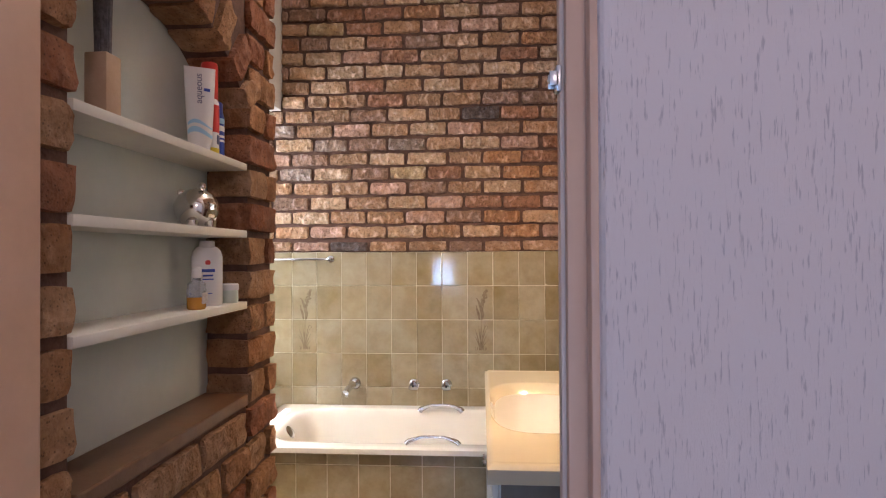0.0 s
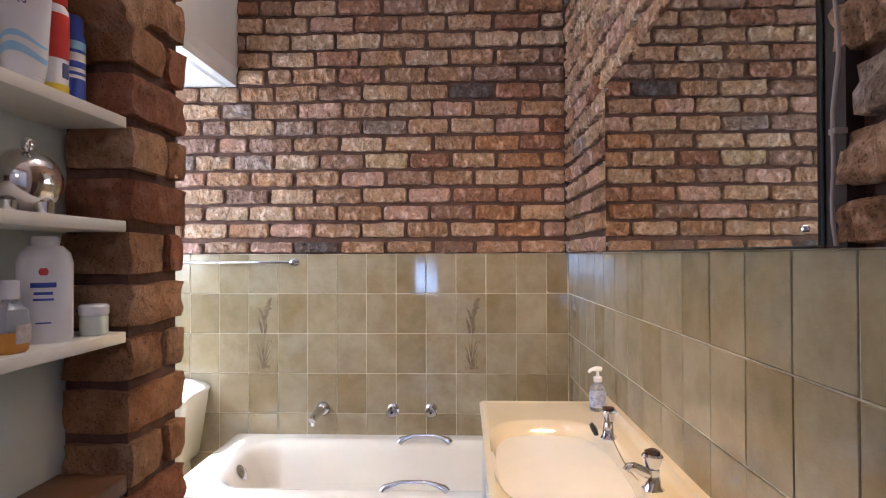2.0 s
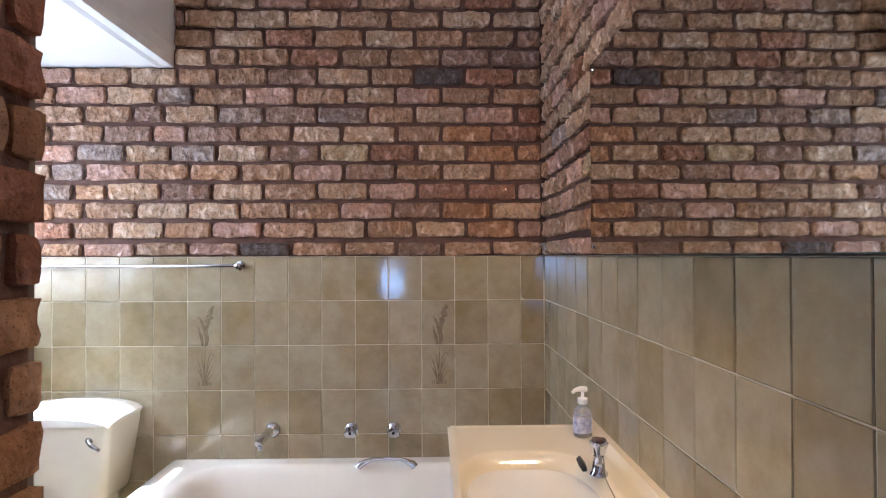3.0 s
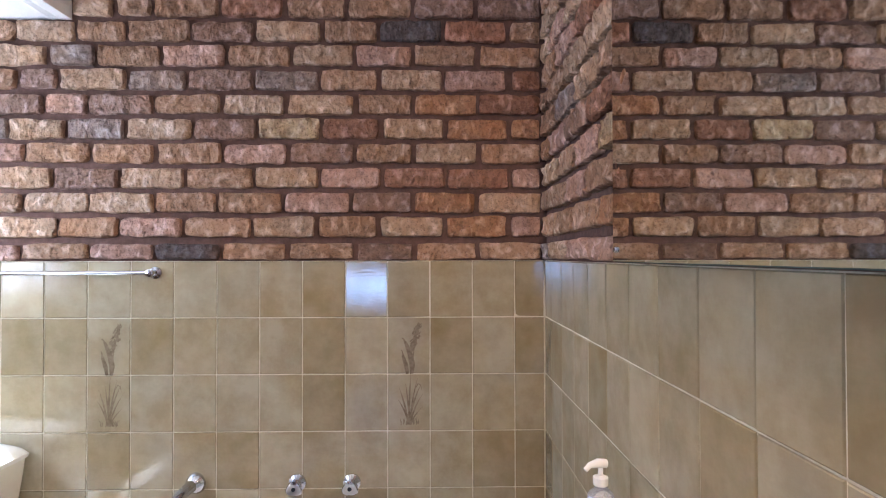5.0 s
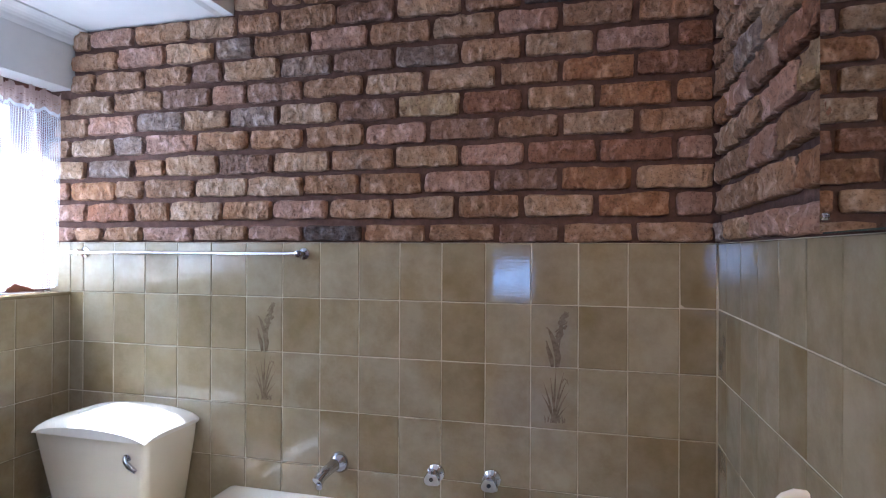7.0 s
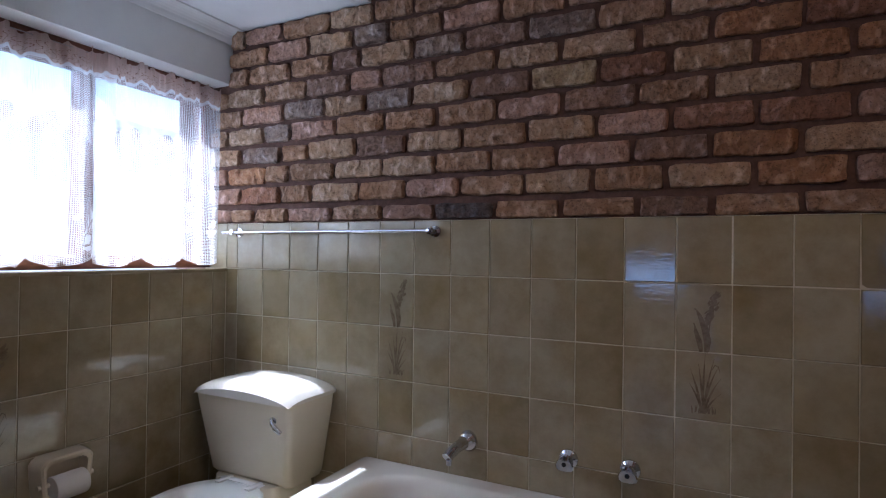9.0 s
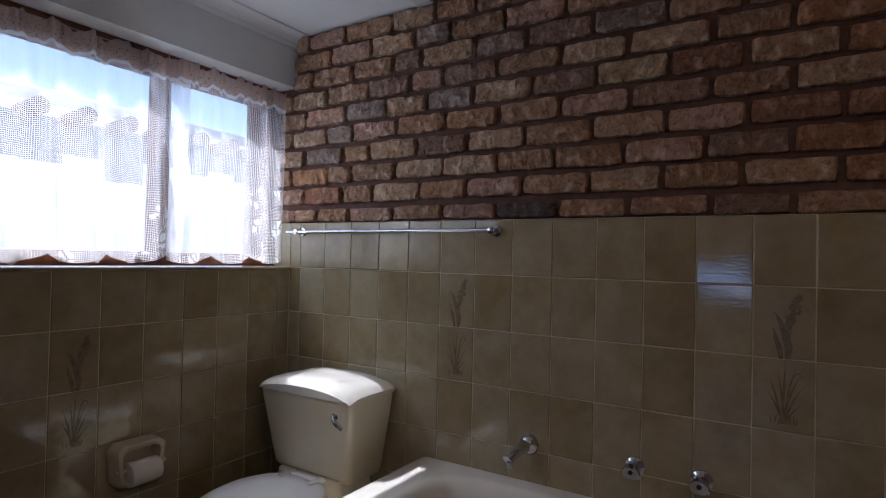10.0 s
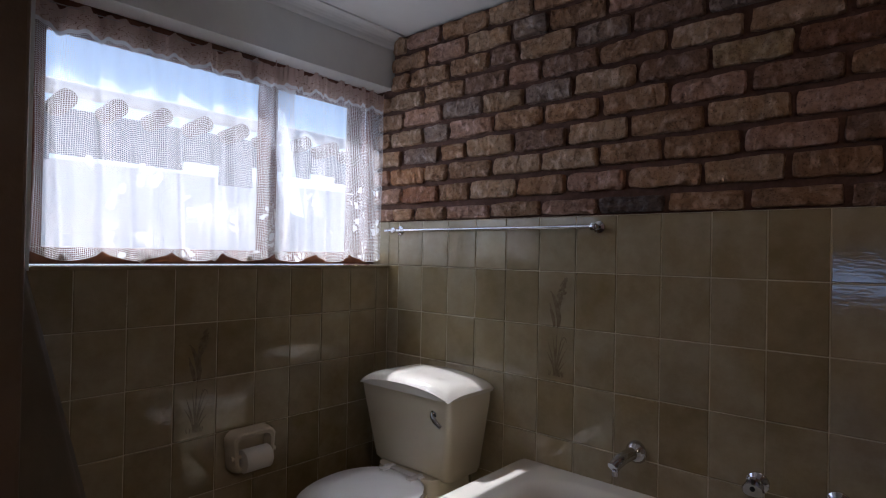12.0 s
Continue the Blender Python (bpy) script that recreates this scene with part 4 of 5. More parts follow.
fx = lambda z: 0.027 * (0.95 + (z - 0.03) * 1.857 if z < 0.10 else 1.08 + (z - 0.10) * 1.6) + 0.0007
fy = lambda z: 0.022 * (1.0 - (z - 0.03) * 3.57 if z < 0.10 else 0.75 - (z - 0.10) * 6.67) + 0.0007
band(tube1, "wave_print", SKY_BLUE, 200, 345, 0.036, 0.046, fx, fy, 0.006)
band(tube1, "wave_print", SKY_BLUE, 205, 340, 0.056, 0.062, fx, fy, 0.006)
band(tube1, "title_bar", BLUE, 284, 312, 0.135, 0.142, fx, fy)
can = thing("spray_can", (-0.535, 1.206, Z1), "red and white spray can with a red cap on the shelf", "spray can")
part("can", lathe([(0.019, 0), (0.021, 0.002), (0.021, 0.125), (0.016, 0.135)], 22), GLOSS_WHITE, can)
part("cap", lathe([(0.019, 0.133), (0.019, 0.212), (0.017, 0.217)], 22), RED, can)
part("print_band", lathe([(0.0212, 0.055), (0.0214, 0.056), (0.0214, 0.118), (0.0212, 0.119)], 22), RED, can)
part("print_band", lathe([(0.0212, 0.006), (0.0214, 0.007), (0.0214, 0.018), (0.0212, 0.019)], 22), YELLOW, can)
part("bar_print", box(-0.0222, 0.0222, -0.006, 0.006, 0.028, 0.050, 0.002), INK, can)
blue_b = thing("deodorant_can", (-0.548, 1.262, Z1), "dark blue deodorant can with white print", "deodorant")
part("can", lathe([(0.019, 0), (0.0205, 0.002), (0.0205, 0.105), (0.017, 0.118), (0.017, 0.138), (0.014, 0.142)], 22), BLUE, blue_b)
for z0, z1 in ((0.070, 0.083), (0.054, 0.060), (0.044, 0.049)):
    band(blue_b, "print_bar", GLOSS_WHITE, -80, 20, z0, z1, lambda z: 0.0209, lambda z: 0.0209)
part("print_band", lathe([(0.0206, 0.088), (0.0208, 0.089), (0.0208, 0.100), (0.0206, 0.101)], 22), SKY_BLUE, blue_b)

pig = thing("money_box", (-0.545, 1.165, Z2), "shiny silver ceramic money box on the middle shelf", "money box", 140)
ball = bmesh.new()
bmesh.ops.create_uvsphere(ball, u_segments=32, v_segments=20, radius=1, matrix=Matrix.Translation((0, 0, 0.044)) @ Matrix.Diagonal((0.050, 0.048, 0.045, 1)))
for m in [Matrix.Translation((0.048, 0, 0.048)) @ Matrix.Diagonal((0.016, 0.016, 0.014, 1)), Matrix.Translation((0.030, 0.022, 0.080)) @ Matrix.Diagonal((0.005, 0.010, 0.009, 1)), Matrix.Translation((0.030, -0.022, 0.080)) @ Matrix.Diagonal((0.005, 0.010, 0.009, 1)), Matrix.Translation((-0.030, 0.0, 0.091)) @ Matrix.Diagonal((0.009, 0.008, 0.010, 1))]:
    bmesh.ops.create_uvsphere(ball, u_segments=14, v_segments=10, radius=1, matrix=m)
for x in (-0.027, 0.027):
    for y in (-0.02, 0.02):
        bmesh.ops.create_cone(ball, segments=12, radius1=0.011, radius2=0.013, depth=0.016, cap_ends=True, matrix=Matrix.Translation((x, y, 0.008)))
part("body", ball, SILVER, pig)

lotion = thing("oil_bottle", (-0.520, 1.115, Z3), "small clear bottle half full of orange liquid with a white cap", "bottle")
part("bottle", lathe([(0.0235, 0.027), (0.024, 0.04), (0.022, 0.055), (0.010, 0.064), (0.009, 0.070)], 22, squash=(0.8, 1)), CLEAR, lotion)
part("liquid", lathe([(0.020, 0), (0.023, 0.003), (0.0236, 0.0265), (0.002, 0.0268)], 22, squash=(0.8, 1)), AMBER, lotion, "orange liquid")
part("cap", lathe([(0.0105, 0.068), (0.011, 0.070), (0.0105, 0.090), (0.008, 0.092)], 18), GLOSS_WHITE, lotion)
part("label", box(0.0175, 0.0195, -0.012, 0.012, 0.012, 0.036, 0.001), material("faded_label", (0.62, 0.55, 0.50), 0.5, spots=(0.45, 0.38, 0.36), scale=140), lotion, "faded square label")
talc = thing("powder_bottle", (-0.540, 1.202, Z3), "tall white powder bottle with blue print", "bottle", -58)
part("bottle", loft([[(0.021 * k * math.copysign(abs(math.cos(a)) ** 0.75, math.cos(a)), 0.034 * k * math.copysign(abs(math.sin(a)) ** 0.75, math.sin(a)), z) for a in [2 * math.pi * i / 32 for i in range(32)]] for k, z in ((0.94, 0), (1, 0.005), (1, 0.112), (0.90, 0.126), (0.62, 0.136))]), GLOSS_WHITE, talc)
part("cap", lathe([(0.017, 0.134), (0.0175, 0.136), (0.0175, 0.147), (0.015, 0.150)], 20), GLOSS_WHITE, talc)
for z0, z1, w in ((0.078, 0.085, 0.015), (0.068, 0.072, 0.011), (0.060, 0.063, 0.012), (0.028, 0.030, 0.009)):
    part("print_bar", box(0.0205, 0.0218, -w, w, z0, z1, 0.0003), BLUE, talc)
part("seal_print", lathe([(0.0055, 0), (0.006, 0.0003), (0.003, 0.0006)], 14, Matrix.Translation((0.0206, 0.0, 0.100)) @ Matrix.Rotation(radians(90), 4, "Y")), RED, talc)
jar = thing("cream_jar", (-0.520, 1.278, Z3), "small white screw-top cream jar", "jar")
part("jar", lathe([(0.018, 0), (0.0195, 0.003), (0.0195, 0.028), (0.018, 0.031)], 24), material("pale_green_jar", (0.60, 0.68, 0.62), 0.3), jar)
part("lid", lathe([(0.0205, 0.031), (0.021, 0.033), (0.021, 0.044), (0.018, 0.047)], 24), GLOSS_WHITE, jar)

# ---- outdoors ----
PAVING = material("paving", (0.62, 0.61, 0.58), 0.9, spots=(0.52, 0.51, 0.49), scale=2, bump=0.2)
RENDERED = material("pale_render", (0.82, 0.84, 0.87), 0.85, spots=(0.90, 0.90, 0.90), scale=3.2)
POLE = material("gum_pole", (0.12, 0.07, 0.05), 0.8, spots=(0.07, 0.045, 0.035), scale=10)
ground = bmesh.new()
ring = [[ground.verts.new((r * math.cos(a), r * math.sin(a), -0.15 if r > 6 else -0.12)) for a in [2 * math.pi * i / 32 for i in range(32)]] for r in (4.0, 12, 60, 400)]
for a, b in zip(ring, ring[1:]):
    for i in range(32):
        ground.faces.new((a[i], a[(i + 1) % 32], b[(i + 1) % 32], b[i]))
ground.faces.new(ring[0])
structure("ground", ground, PAVING)
# blue-grey colour of the shade under the poles
EAVE_SHADE = material("blue_grey_eave_shade", (0.10, 0.135, 0.18), 0.8, spots=(0.17, 0.21, 0.27), scale=5)
structure("garden_wall", box(-4.9, -4.7, -1.0, 9.0, -0.12, 1.95), RENDERED, "pale rendered garden wall")
pergola = thing("pergola", (-3.3, 0, -0.12), "pergola of round dark timber poles outside the window", "pergola")
part("beam", tube([(0.0, 0.2, 2.25), (0.0, 6.2, 2.25)], 0.04, 12), RENDERED, pergola)
for k in range(18):
    part("pole", tube([(0.12, 1.12 + 0.235 * k, 2.175), (-0.12, 1.12 + 0.235 * k, 2.16)], 0.048, 12), POLE, pergola)
# added strips of uneven length imitate the scalloped shade below the poles
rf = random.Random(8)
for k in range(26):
    part("fascia_board", box(-0.12, -0.09, 0.2 + 0.231 * k, 0.427 + 0.231 * k, 2.01 - rf.uniform(0, 0.19), 2.17, 0.004), EAVE_SHADE, pergola, "blue-grey strip of uneven length that stands for the shade under the poles")
for y in (0.3, 6.1):
    part("post", tube([(0.12, y, 0.0), (0.12, y, 2.48)], 0.06, 12), POLE, pergola)

# ---- tiles ----
TW, TH, GAP = 0.150, 0.200, 0.0034


def tile_mesh(w, h):
    bm = bmesh.new()
    b, t = 0.0018, 0.0075
    o = [bm.verts.new((x, 0.0, z)) for x, z in ((0, 0), (w, 0), (w, h), (0, h))]
    m = [bm.verts.new((x, -t + b, z)) for x, z in ((0, 0), (w, 0), (w, h), (0, h))]
    f = [bm.verts.new((x, -t, z)) for x, z in ((b, b), (w - b, b), (w - b, h - b), (b, h - b))]
    for r, s in ((o, m), (m, f)):
        for i in range(4):
            bm.faces.new((r[i], r[(i + 1) % 4], s[(i + 1) % 4], s[i]))
    bm.faces.new(f)
    return bm


TILE_CACHE = {}
rng = random.Random(11)


def lay_tile(parent, w, h, m, mat=None, lean=None):
    """One glazed tile, its back corner at m; runs along local x, faces local -y."""
    key = (round(w, 4), round(h, 4))
    if key not in TILE_CACHE:
        me = mesh_of(tile_mesh(w - GAP, h - GAP), "tile", TILES[0])
        TILE_CACHE[key] = me
    ob = new("tile", TILE_CACHE[key])
    rx, rz = lean or (rng.gauss(0, 0.22), rng.gauss(0, 0.32))
    tilt = Matrix.Rotation(radians(rx), 4, "X") @ Matrix.Rotation(radians(rz), 4, "Z")
    ob.matrix_world = m @ Matrix.Translation((GAP / 2, rng.uniform(-0.0004, 0.0004), GAP / 2)) @ Matrix.Translation((w / 2, 0, h / 2)) @ tilt @ Matrix.Translation((-w / 2, 0, -h / 2))
    ob.material_slots[0].link = "OBJECT"
    ob.material_slots[0].material = mat or rng.choices(TILES, (5, 4, 2))[0]
    ob.parent = parent
    ob.matrix_parent_inverse = parent.matrix_world.inverted()
    return ob


def reed(parent, m, upper, seed):
    """A printed reed: leaves and a seed head as thin raised shapes; local x across, z up, from the tile's foot."""
    r = random.Random(seed)
    bm = bmesh.new()

    count = [0]

    def blade(p, width):
        prev = None
        count[0] += 1
        y = -0.000025 * count[0]
        for i, (x, z) in enumerate(p):
            w = width * (1 - abs(2 * i / (len(p) - 1) - 0.7) ** 2 * 0.8) + 0.0004
            a, b = bm.verts.new((x - w, y, z)), bm.verts.new((x + w, y, z + w * 0.4))
            if prev:
                bm.faces.new((prev[0], prev[1], b, a))
            prev = (a, b)
    if upper:
        blade([(0.010, 0.0), (0.012, 0.03), (0.004, 0.07), (-0.012, 0.11), (-0.024, 0.128)], 0.0095)
        blade([(0.012, 0.0), (0.014, 0.05), (0.018, 0.09), (0.026, 0.125)], 0.0014)
        for k in range(60):
            t = k / 60
            x0, z0 = 0.008 + 0.024 * t + r.uniform(-0.017, 0.015) * (1 - abs(2 * t - 1) * 0.7), 0.075 + 0.095 * t
            blade([(x0, z0), (x0 + r.uniform(0.001, 0.008), z0 + 0.006), (x0 + r.uniform(0.002, 0.012), z0 + 0.014)], 0.0036)
        blade([(-0.005, 0), (-0.010, 0.03), (-0.020, 0.06), (-0.026, 0.085)], 0.007)
    else:
        for dx, h, lean in ((0.000, 0.200, 0.006), (-0.004, 0.150, -0.030), (0.004, 0.185, 0.026), (-0.002, 0.110, -0.036), (0.006, 0.130, 0.042), (0.002, 0.165, -0.014), (0.008, 0.085, 0.040), (0.002, 0.165, 0.040)):
            blade([(dx + lean * (t ** 1.6), 0.022 + (h - 0.022) * t) for t in (0, 0.2, 0.4, 0.6, 0.8, 1.0)], 0.0029)
        blade([(0.024, 0.150), (0.032, 0.166), (0.041, 0.160), (0.046, 0.140)], 0.0016)
        for k in range(13):
            x0 = r.uniform(-0.030, 0.034)
            blade([(x0, 0.020 + r.uniform(0, 0.004)), (x0 + r.uniform(-0.004, 0.004), 0.034), (x0 + r.uniform(-0.01, 0.01), 0.040 + r.uniform(0, 0.012))], 0.0016)
    me = mesh_of(bm, "reed_print", PRINT)
    ob = new("reed_print", me)
    ob.matrix_world = m
    ob.parent = parent
    ob.matrix_parent_inverse = parent.matrix_world.inverted()


def pos(name, bm, parent, mat):
    return part(name, bm, mat, parent)


pos("grout_bed", box(-1.99, XR + 0.008, YF + 0.0028, YF + 0.012, 0, ZT), wall_north, GROUT)
pos("grout_bed", box(XR + 0.0028, XR + 0.010, 1.0, YF, 0, ZT), wall_east, GROUT)
pos("grout_bed", box(XL - 0.008, XL - 0.0028, YD, YF, 0, 1.245), wall_west, GROUT)
FAR = Matrix.Translation((0, YF + 0.0075, 0))
EAST = lambda y, z: Matrix.Translation((XR + 0.0075, y, z)) @ Matrix.Rotation(radians(-90), 4, "Z")
WEST = lambda y, z: Matrix.Translation((XL - 0.0075, y, z)) @ Matrix.Rotation(radians(90), 4, "Z")
# tiles set visibly out of true: (column, row from the top): lean and turn in degrees
LEANS = {(-2, 0): (0.1, -0.6), (-1, 0): (0.0, 0.9), (0, 0): (-0.1, 1.9), (-1, 1): (0.5, 0.1), (-2, 1): (0.6, -0.7), (0, 1): (0.5, 0.9), (-9, 0): (0.0, -0.3), (-8, 0): (0.0, 0.2), (3, 0): (1.1, -0.8), (2, 0): (0.7, -0.5)}
for r in range(7):
    z = ZT - TH * (r + 1)
    for k in range(-12, 4):
        x = 0.013 + TW * k
        w = TW if k < 3 else XR - 0.004 - x - 0.0
        if k == 3:
            w = XR - x - 0.002
        lay_tile(wall_north, w, TH, FAR @ Matrix.Translation((x, 0, z)), lean=LEANS.get((k, r)))
        if k in (0, -7) and r in (1, 2):
            reed(wall_north, Matrix.Translation((x + TW / 2, YF - 0.0009, z)), r == 1, k + r)
    lay_tile(wall_north, TW, TH, FAR @ Matrix.Translation((0.013 - TW * 13, 0, z)) if r == 0 else FAR @ Matrix.Translation((0.013 - TW * 13, 0, z)))
    for i in range(15):
        y = YF - 0.002 - 0.114 + 0.0 - TW * (i - 1)
        if i == 0:
            lay_tile(wall_east, 0.112, TH, EAST(YF - 0.002, z), lean=(1.1, 0.2) if r == 0 else None)
        else:
            lay_tile(wall_east, TW, TH, EAST(YF - 0.114 - TW * (i - 1), z), lean=(1.0, 0.1 * i) if r == 0 and i < 4 else None)
    if r > 0:
        zz = 1.259 - TH * r
        for i in range(17):
            y0 = 3.172 - TW * i
            lay_tile(wall_west, TW, TH, WEST(y0 - TW, zz))
            if i == 5 and r in (2, 3):
                reed(wall_west, Matrix.Translation((XL + 0.0009, y0 - TW / 2, zz)) @ Matrix.Rotation(radians(90), 4, "Z"), r == 2, 40 + r)
        lay_tile(wall_west, 0.074, TH, WEST(3.172, zz))
PY = Matrix.Translation((0, 2.563, 0))
for r, (z, h) in enumerate(((0.458, 0.070), (0.258, TH), (0.058, TH))):
    for k in range(-8, 1):
        x = -0.035 + TW * k
        lay_tile(panel, min(TW, 0.113 - x), h, PY @ Matrix.Translation((x, 0, z)))

# ---- bricks ----
CO = 0.0868


def rough_block(L, D, H, seed, nx=7, ny=3, nz=3, r=0.010, amp=0.0035):
    """A hand-made brick: rounded, chipped, centred; long side along x."""
    rg = random.Random(seed)
    off = Vector((rg.uniform(0, 99), rg.uniform(0, 99), rg.uniform(0, 99)))
    bm = bmesh.new()
    verts = {}

    def vert(i, j, k):
        key = (i, j, k)
        if key not in verts:
            p = Vector((-L / 2 + L * i / nx, -D / 2 + D * j / ny, -H / 2 + H * k / nz))
            rr = r * (0.75 + 0.7 * abs(noise.noise(p * 12 + off)))
            inner = Vector((max(-L / 2 + rr, min(L / 2 - rr, p.x)), max(-D / 2 + rr, min(D / 2 - rr, p.y)), max(-H / 2 + rr, min(H / 2 - rr, p.z))))
            d = p - inner
            q = inner + (d.normalized() * rr if d.length > 1e-6 else d)
            q += Vector((noise.noise(p * 16 + off) * 0.7, noise.noise(p * 26 + off * 2) * 1.3, noise.noise(p * 16 - off) * 0.5)) * amp * 1.8
            q += Vector((0, noise.noise(p * 60 + off), 0)) * amp * 1.2
            verts[key] = bm.verts.new(q)
        return verts[key]

    for a in range(nx):
        for b in range(ny):
            bm.faces.new((vert(a, b, nz), vert(a + 1, b, nz), vert(a + 1, b + 1, nz), vert(a, b + 1, nz)))
            bm.faces.new((vert(a, b, 0), vert(a, b + 1, 0), vert(a + 1, b + 1, 0), vert(a + 1, b, 0)))
        for c in range(nz):
            bm.faces.new((vert(a, 0, c), vert(a + 1, 0, c), vert(a + 1, 0, c + 1), vert(a, 0, c + 1)))
            bm.faces.new((vert(a, ny, c), vert(a, ny, c + 1), vert(a + 1, ny, c + 1), vert(a + 1, ny, c)))
    for b in range(ny):
        for c in range(nz):
            bm.faces.new((vert(0, b, c), vert(0, b, c + 1), vert(0, b + 1, c + 1), vert(0, b + 1, c)))
            bm.faces.new((vert(nx, b, c), vert(nx, b + 1, c), vert(nx, b + 1, c + 1), vert(nx, b, c + 1)))
    return bm


BL, BH, BD = 0.214, 0.071, 0.034
LONG = [mesh_of(rough_block(BL, BD, BH, s, 11, 2, 5, 0.0115, 0.0060), "brick", BRICKS["T"], True) for s in range(12)]
HALF = [mesh_of(rough_block(0.10, BD, BH, 50 + s, 6, 2, 5, 0.0115, 0.0058), "brick", BRICKS["T"], True) for s in range(6)]
rb = random.Random(5)


def lay_brick(parent, centre, turn, length, mat, height=BH, meshes=None, base=None):
    pool = meshes or (LONG if length > 0.15 else HALF)
    ob = new("brick", rb.choice(pool))
    ref = base or (BL if pool is LONG else 0.10)
    flip = rb.choice((0, 180))
    ob.matrix_world = Matrix.Translation(centre) @ Matrix.Rotation(radians(turn), 4, "Z") @ Matrix.Rotation(radians(flip + rb.gauss(0, 0.5)), 4, "Y") @ Matrix.Diagonal((length / ref, 1, height / BH, 1))
    ob.material_slots[0].link = "OBJECT"
    ob.material_slots[0].material = mat
    ob.parent = parent
    ob.matrix_parent_inverse = parent.matrix_world.inverted()
    return ob


# colours of the north wall's courses from the bottom up, each from the east corner westwards
COURSES = ["TTDTTKPTPTTP", "POBTBTPTBTRP", "BODPTTBBTTOP", "PRRPBTBDBTGB", "TBTDPTTTPGBT", "OOBRYDBGBGPT", "ROTBBTDPDTBT", "RPBTGDGBDTTT", "TTPBTPTGBPTB", "TRKTBDTTBTPB",
           "DDTTRTTBTTDB", "DTTBTRBTGBTT"]
WEIGHTS = dict(B=32, T=36, O=5, R=6, P=14, Y=2, D=8, G=3)


def colour(course, i):
    if course < len(COURSES) and i < len(COURSES[course]):
        return BRICKS[COURSES[course][i]]
    return BRICKS[rb.choices(list(WEIGHTS), list(WEIGHTS.values()))[0]]


# upright joints of the lower courses west of the corner, in millimetres
JOINTS = ["100 337 570 810 1033 1268 1498 1683 1830", "235 467 703 929 1142 1375 1544 1767", "116 356 588 806 1037 1265 1497 1627 1854", "229 459 697 927 1157 1394 1544 1770",
          "103 338 568 800 1030 1256 1492 1643 1851", "222 450 675 905 1116 1315 1534 1767", "99 346 572 810 1039 1195 1412 1642 1858", "229 460 693 905 1140 1279 1496 1730",
          "105 328 555 785 1012 1178 1398 1623", "217 459 684 907 1080 1294 1548 1758", "348 579 816 949 1170"]
for c in range(18):
    z = 1.578 + CO * (c - 1)
    h = BH
    if c == 0:
        z, h = 1.492, 0.056
    right, i = XR - 0.016, 0
    while right > -1.975:
        length = BL if i or c % 2 == 0 else 0.104
        if i > 5 and rb.random() < 0.22:
            length = rb.choice((0.104, 0.15, 0.17))
        length += rb.uniform(-0.006, 0.004)
        low_left = -1.975 if z < 2.08 else XL + 0.004 if z < 2.30 else -1.095
        left = right - length
        if c < len(JOINTS):
            near_joints = [-int(v) / 1000 for v in JOINTS[c].split() if right - 0.28 < -int(v) / 1000 < right - 0.06]
            if near_joints:
                left = max(near_joints) + 0.008
        if right < low_left + 0.03:
            break
        if left < low_left:
            left = low_left
        lay_brick(wall_north, ((left + right) / 2, YF + 0.007 - rb.uniform(0, 0.004), z + rb.uniform(-0.002, 0.002)), 0, right - left, colour(c, i), h * rb.uniform(0.96, 1.03))
        right = left - rb.uniform(0.013, 0.020)
        i += 1
    near = YF - 0.018
    i = 0
    while near > 0.66:
        length = (BL if i or c % 2 else 0.104) + rb.uniform(-0.008, 0.004)
        far = near - length
        if far < 1.225 < near and near - 1.225 < 0.05:
            near = 1.172
            continue
        if far < 1.231 < near:
            far = 1.231
        if far > 1.225 and near < 2.40 and ZT < z < 1.99:
            near = far - 0.016
            i += 1
            continue
        lay_brick(wall_east, (XR + 0.004 - rb.uniform(0, 0.004), (near + far) / 2, z + rb.uniform(-0.002, 0.002)), -90, near - far, BRICKS[rb.choices(list(WEIGHTS), list(WEIGHTS.values()))[0]], h * rb.uniform(0.96, 1.03))
        near = far - rb.uniform(0.013, 0.019)
        i += 1
        if 1.185 < near < 1.235:
            near = 1.172

QD = 0.118
QUOIN = {}


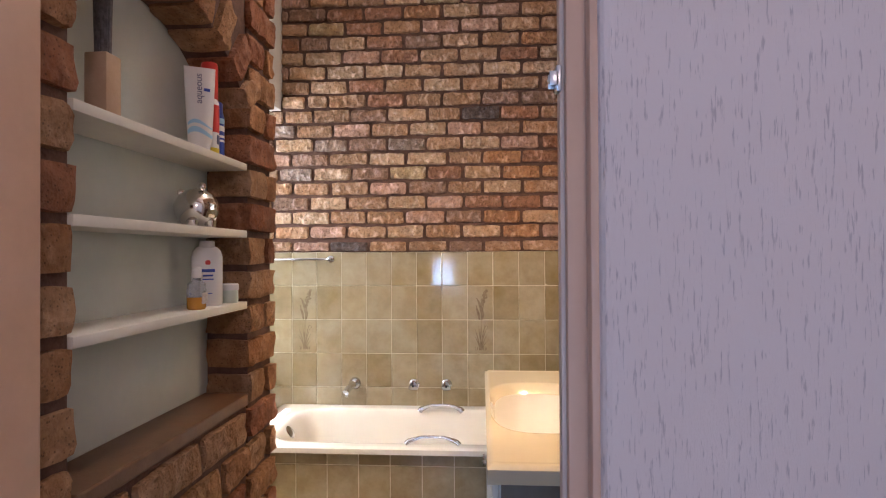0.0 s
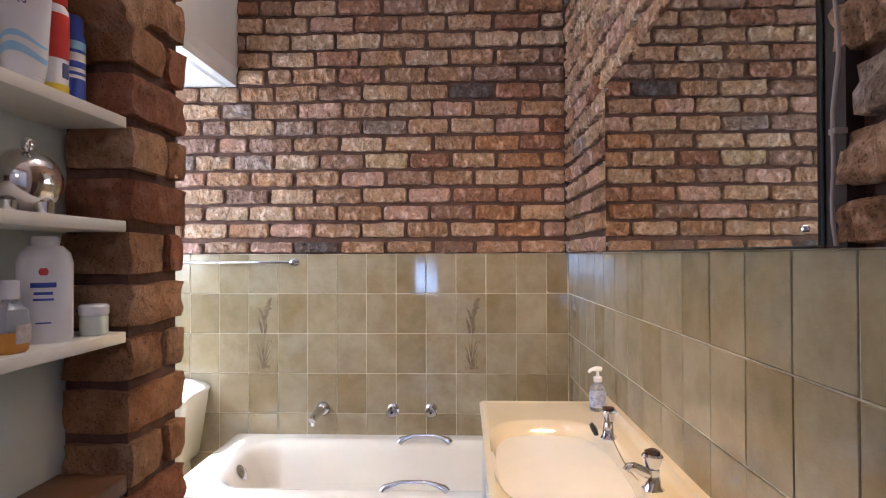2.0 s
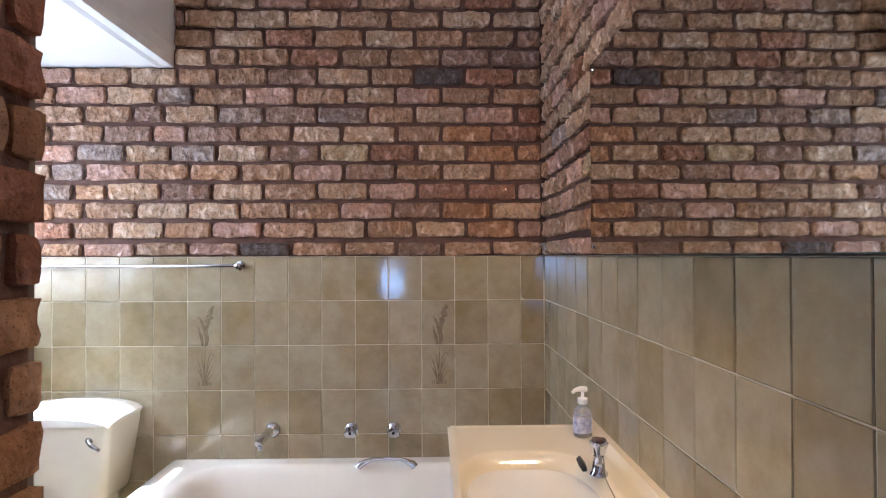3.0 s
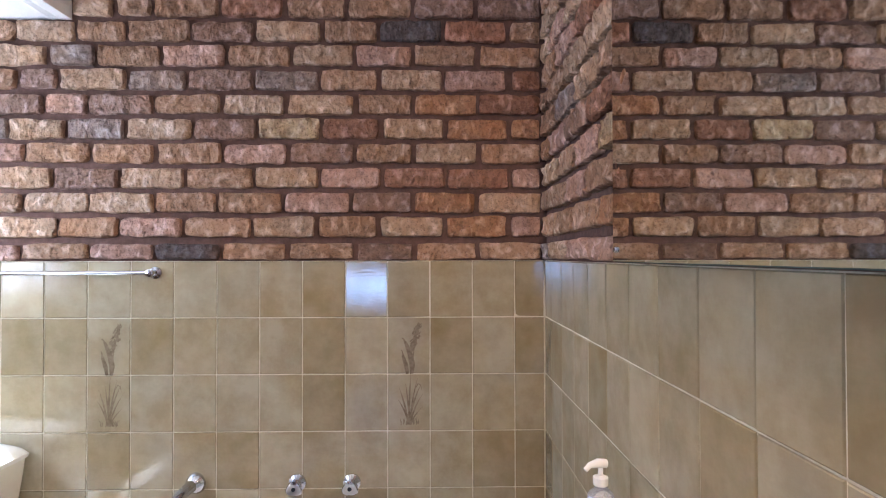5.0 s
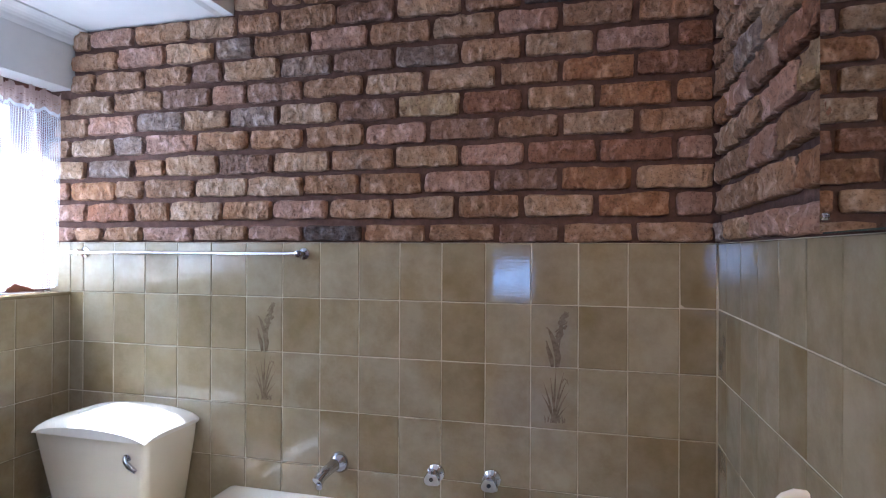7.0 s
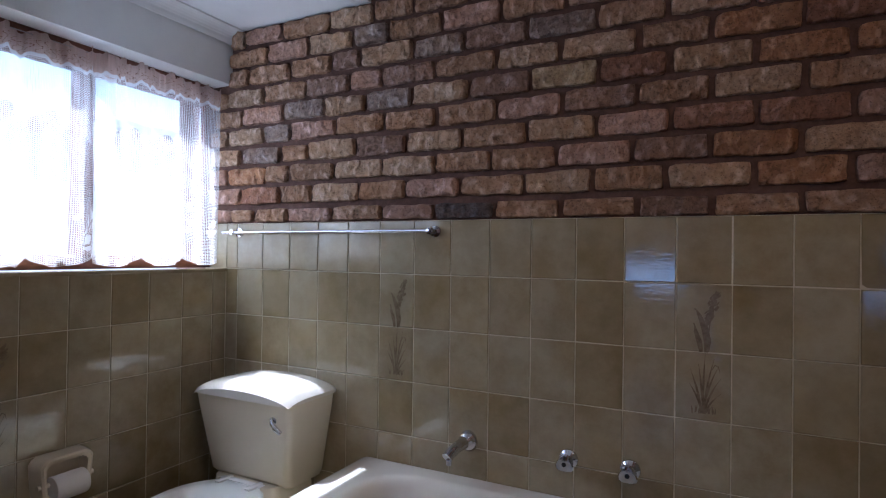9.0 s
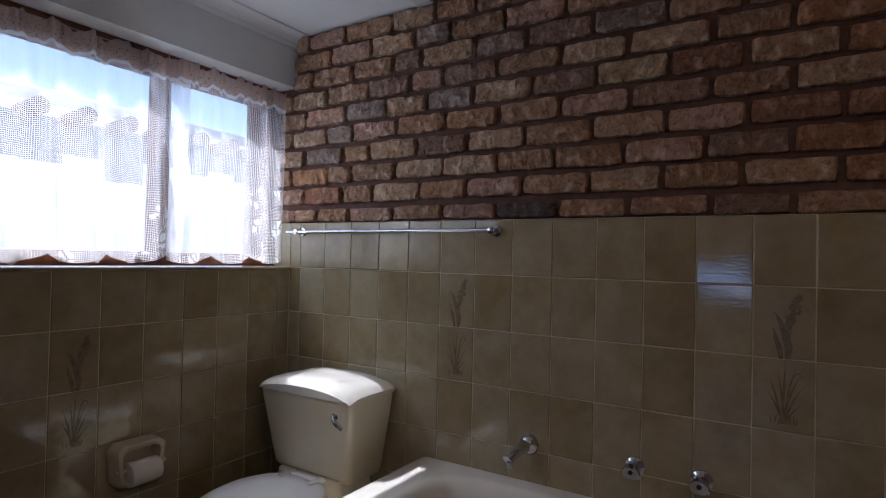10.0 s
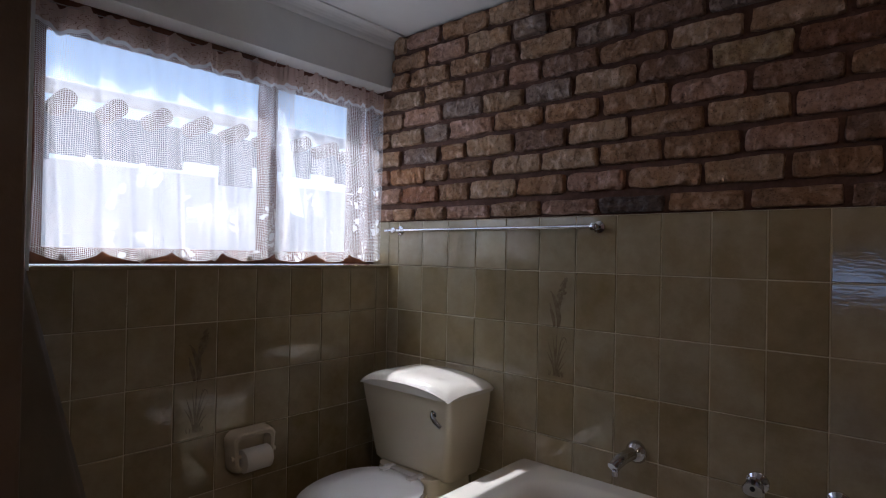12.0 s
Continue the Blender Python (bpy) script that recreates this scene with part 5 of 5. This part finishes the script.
def quoin(length):
    key = round(length, 3)
    if key not in QUOIN:
        QUOIN[key] = [mesh_of(rough_block(key, QD, 0.072, 200 + s + int(key * 999), max(3, int(key / 0.022)), 5, 4, 0.009, 0.0036), "brick", PIER[0], True) for s in range(4)]
    return QUOIN[key]


def pier_brick(parent, y0, y1, z, h=0.072, x=-0.5440):
    ln = round(y1 - y0, 3)
    return lay_brick(parent, (x + rb.uniform(-0.003, 0.004), (y0 + y1) / 2 + rb.uniform(-0.002, 0.002), z), 90, ln, rb.choices(PIER, (5, 3, 3))[0], BH * h / 0.072, quoin(ln), ln)


for n in range(-18, 17):
    z = 1.630 + CO * n
    if n % 2:
        pier_brick(wall_niche, YN1 + 0.002, YP, z)
    else:
        pier_brick(wall_niche, YN1 + 0.002, YN1 + 0.104, z)
        pier_brick(wall_niche, YN1 + 0.122, YP, z)
    pier_brick(wall_niche, YD + 0.128, YN0 - (0.002 if n % 2 else 0.012), z)
    if z < 1.04:
        y = YN0 + 0.012 - (0.10 if n % 2 else 0)
        while y < YN1 - 0.02:
            a, b = max(y, YN0 + 0.006), min(y + 0.212, YN1 - 0.006)
            if b - a > 0.03:
                pier_brick(wall_niche, a, b, z)
            y += 0.2305
    elif z > 1.80:
        y = YN0 + 0.012 - (0.10 if n % 2 else 0)
        while y < YN1 - 0.02:
            a, b = max(y, YN0 + 0.006), min(y + 0.212, YN1 - 0.006)
            for p, q in ((a, b),):
                d = min(math.hypot(min(max(AC, p), q) - AC, z - 0.04 - AZ), 9)
                if d > AR + 0.110 and q - p > 0.03:
                    pier_brick(wall_niche, p, q, z, x=-0.546)
            y += 0.2305
for k in range(9):
    a = radians(-50 + 100 * k / 8)
    r = AR + 0.060
    ob = lay_brick(wall_niche, (-0.543, AC + r * math.sin(a), AZ + r * math.cos(a)), 90, 0.112, rb.choices(PIER, (5, 3, 3))[0], BH * 0.93, quoin(0.112), 0.112)
    ob.matrix_world = Matrix.Translation((-0.543, AC + r * math.sin(a), AZ + r * math.cos(a))) @ Matrix.Rotation(-a, 4, "X") @ Matrix.Rotation(radians(90), 4, "Z") @ Matrix.Rotation(radians(90), 4, "Y") @ Matrix.Diagonal((1, 1, 0.95, 1))
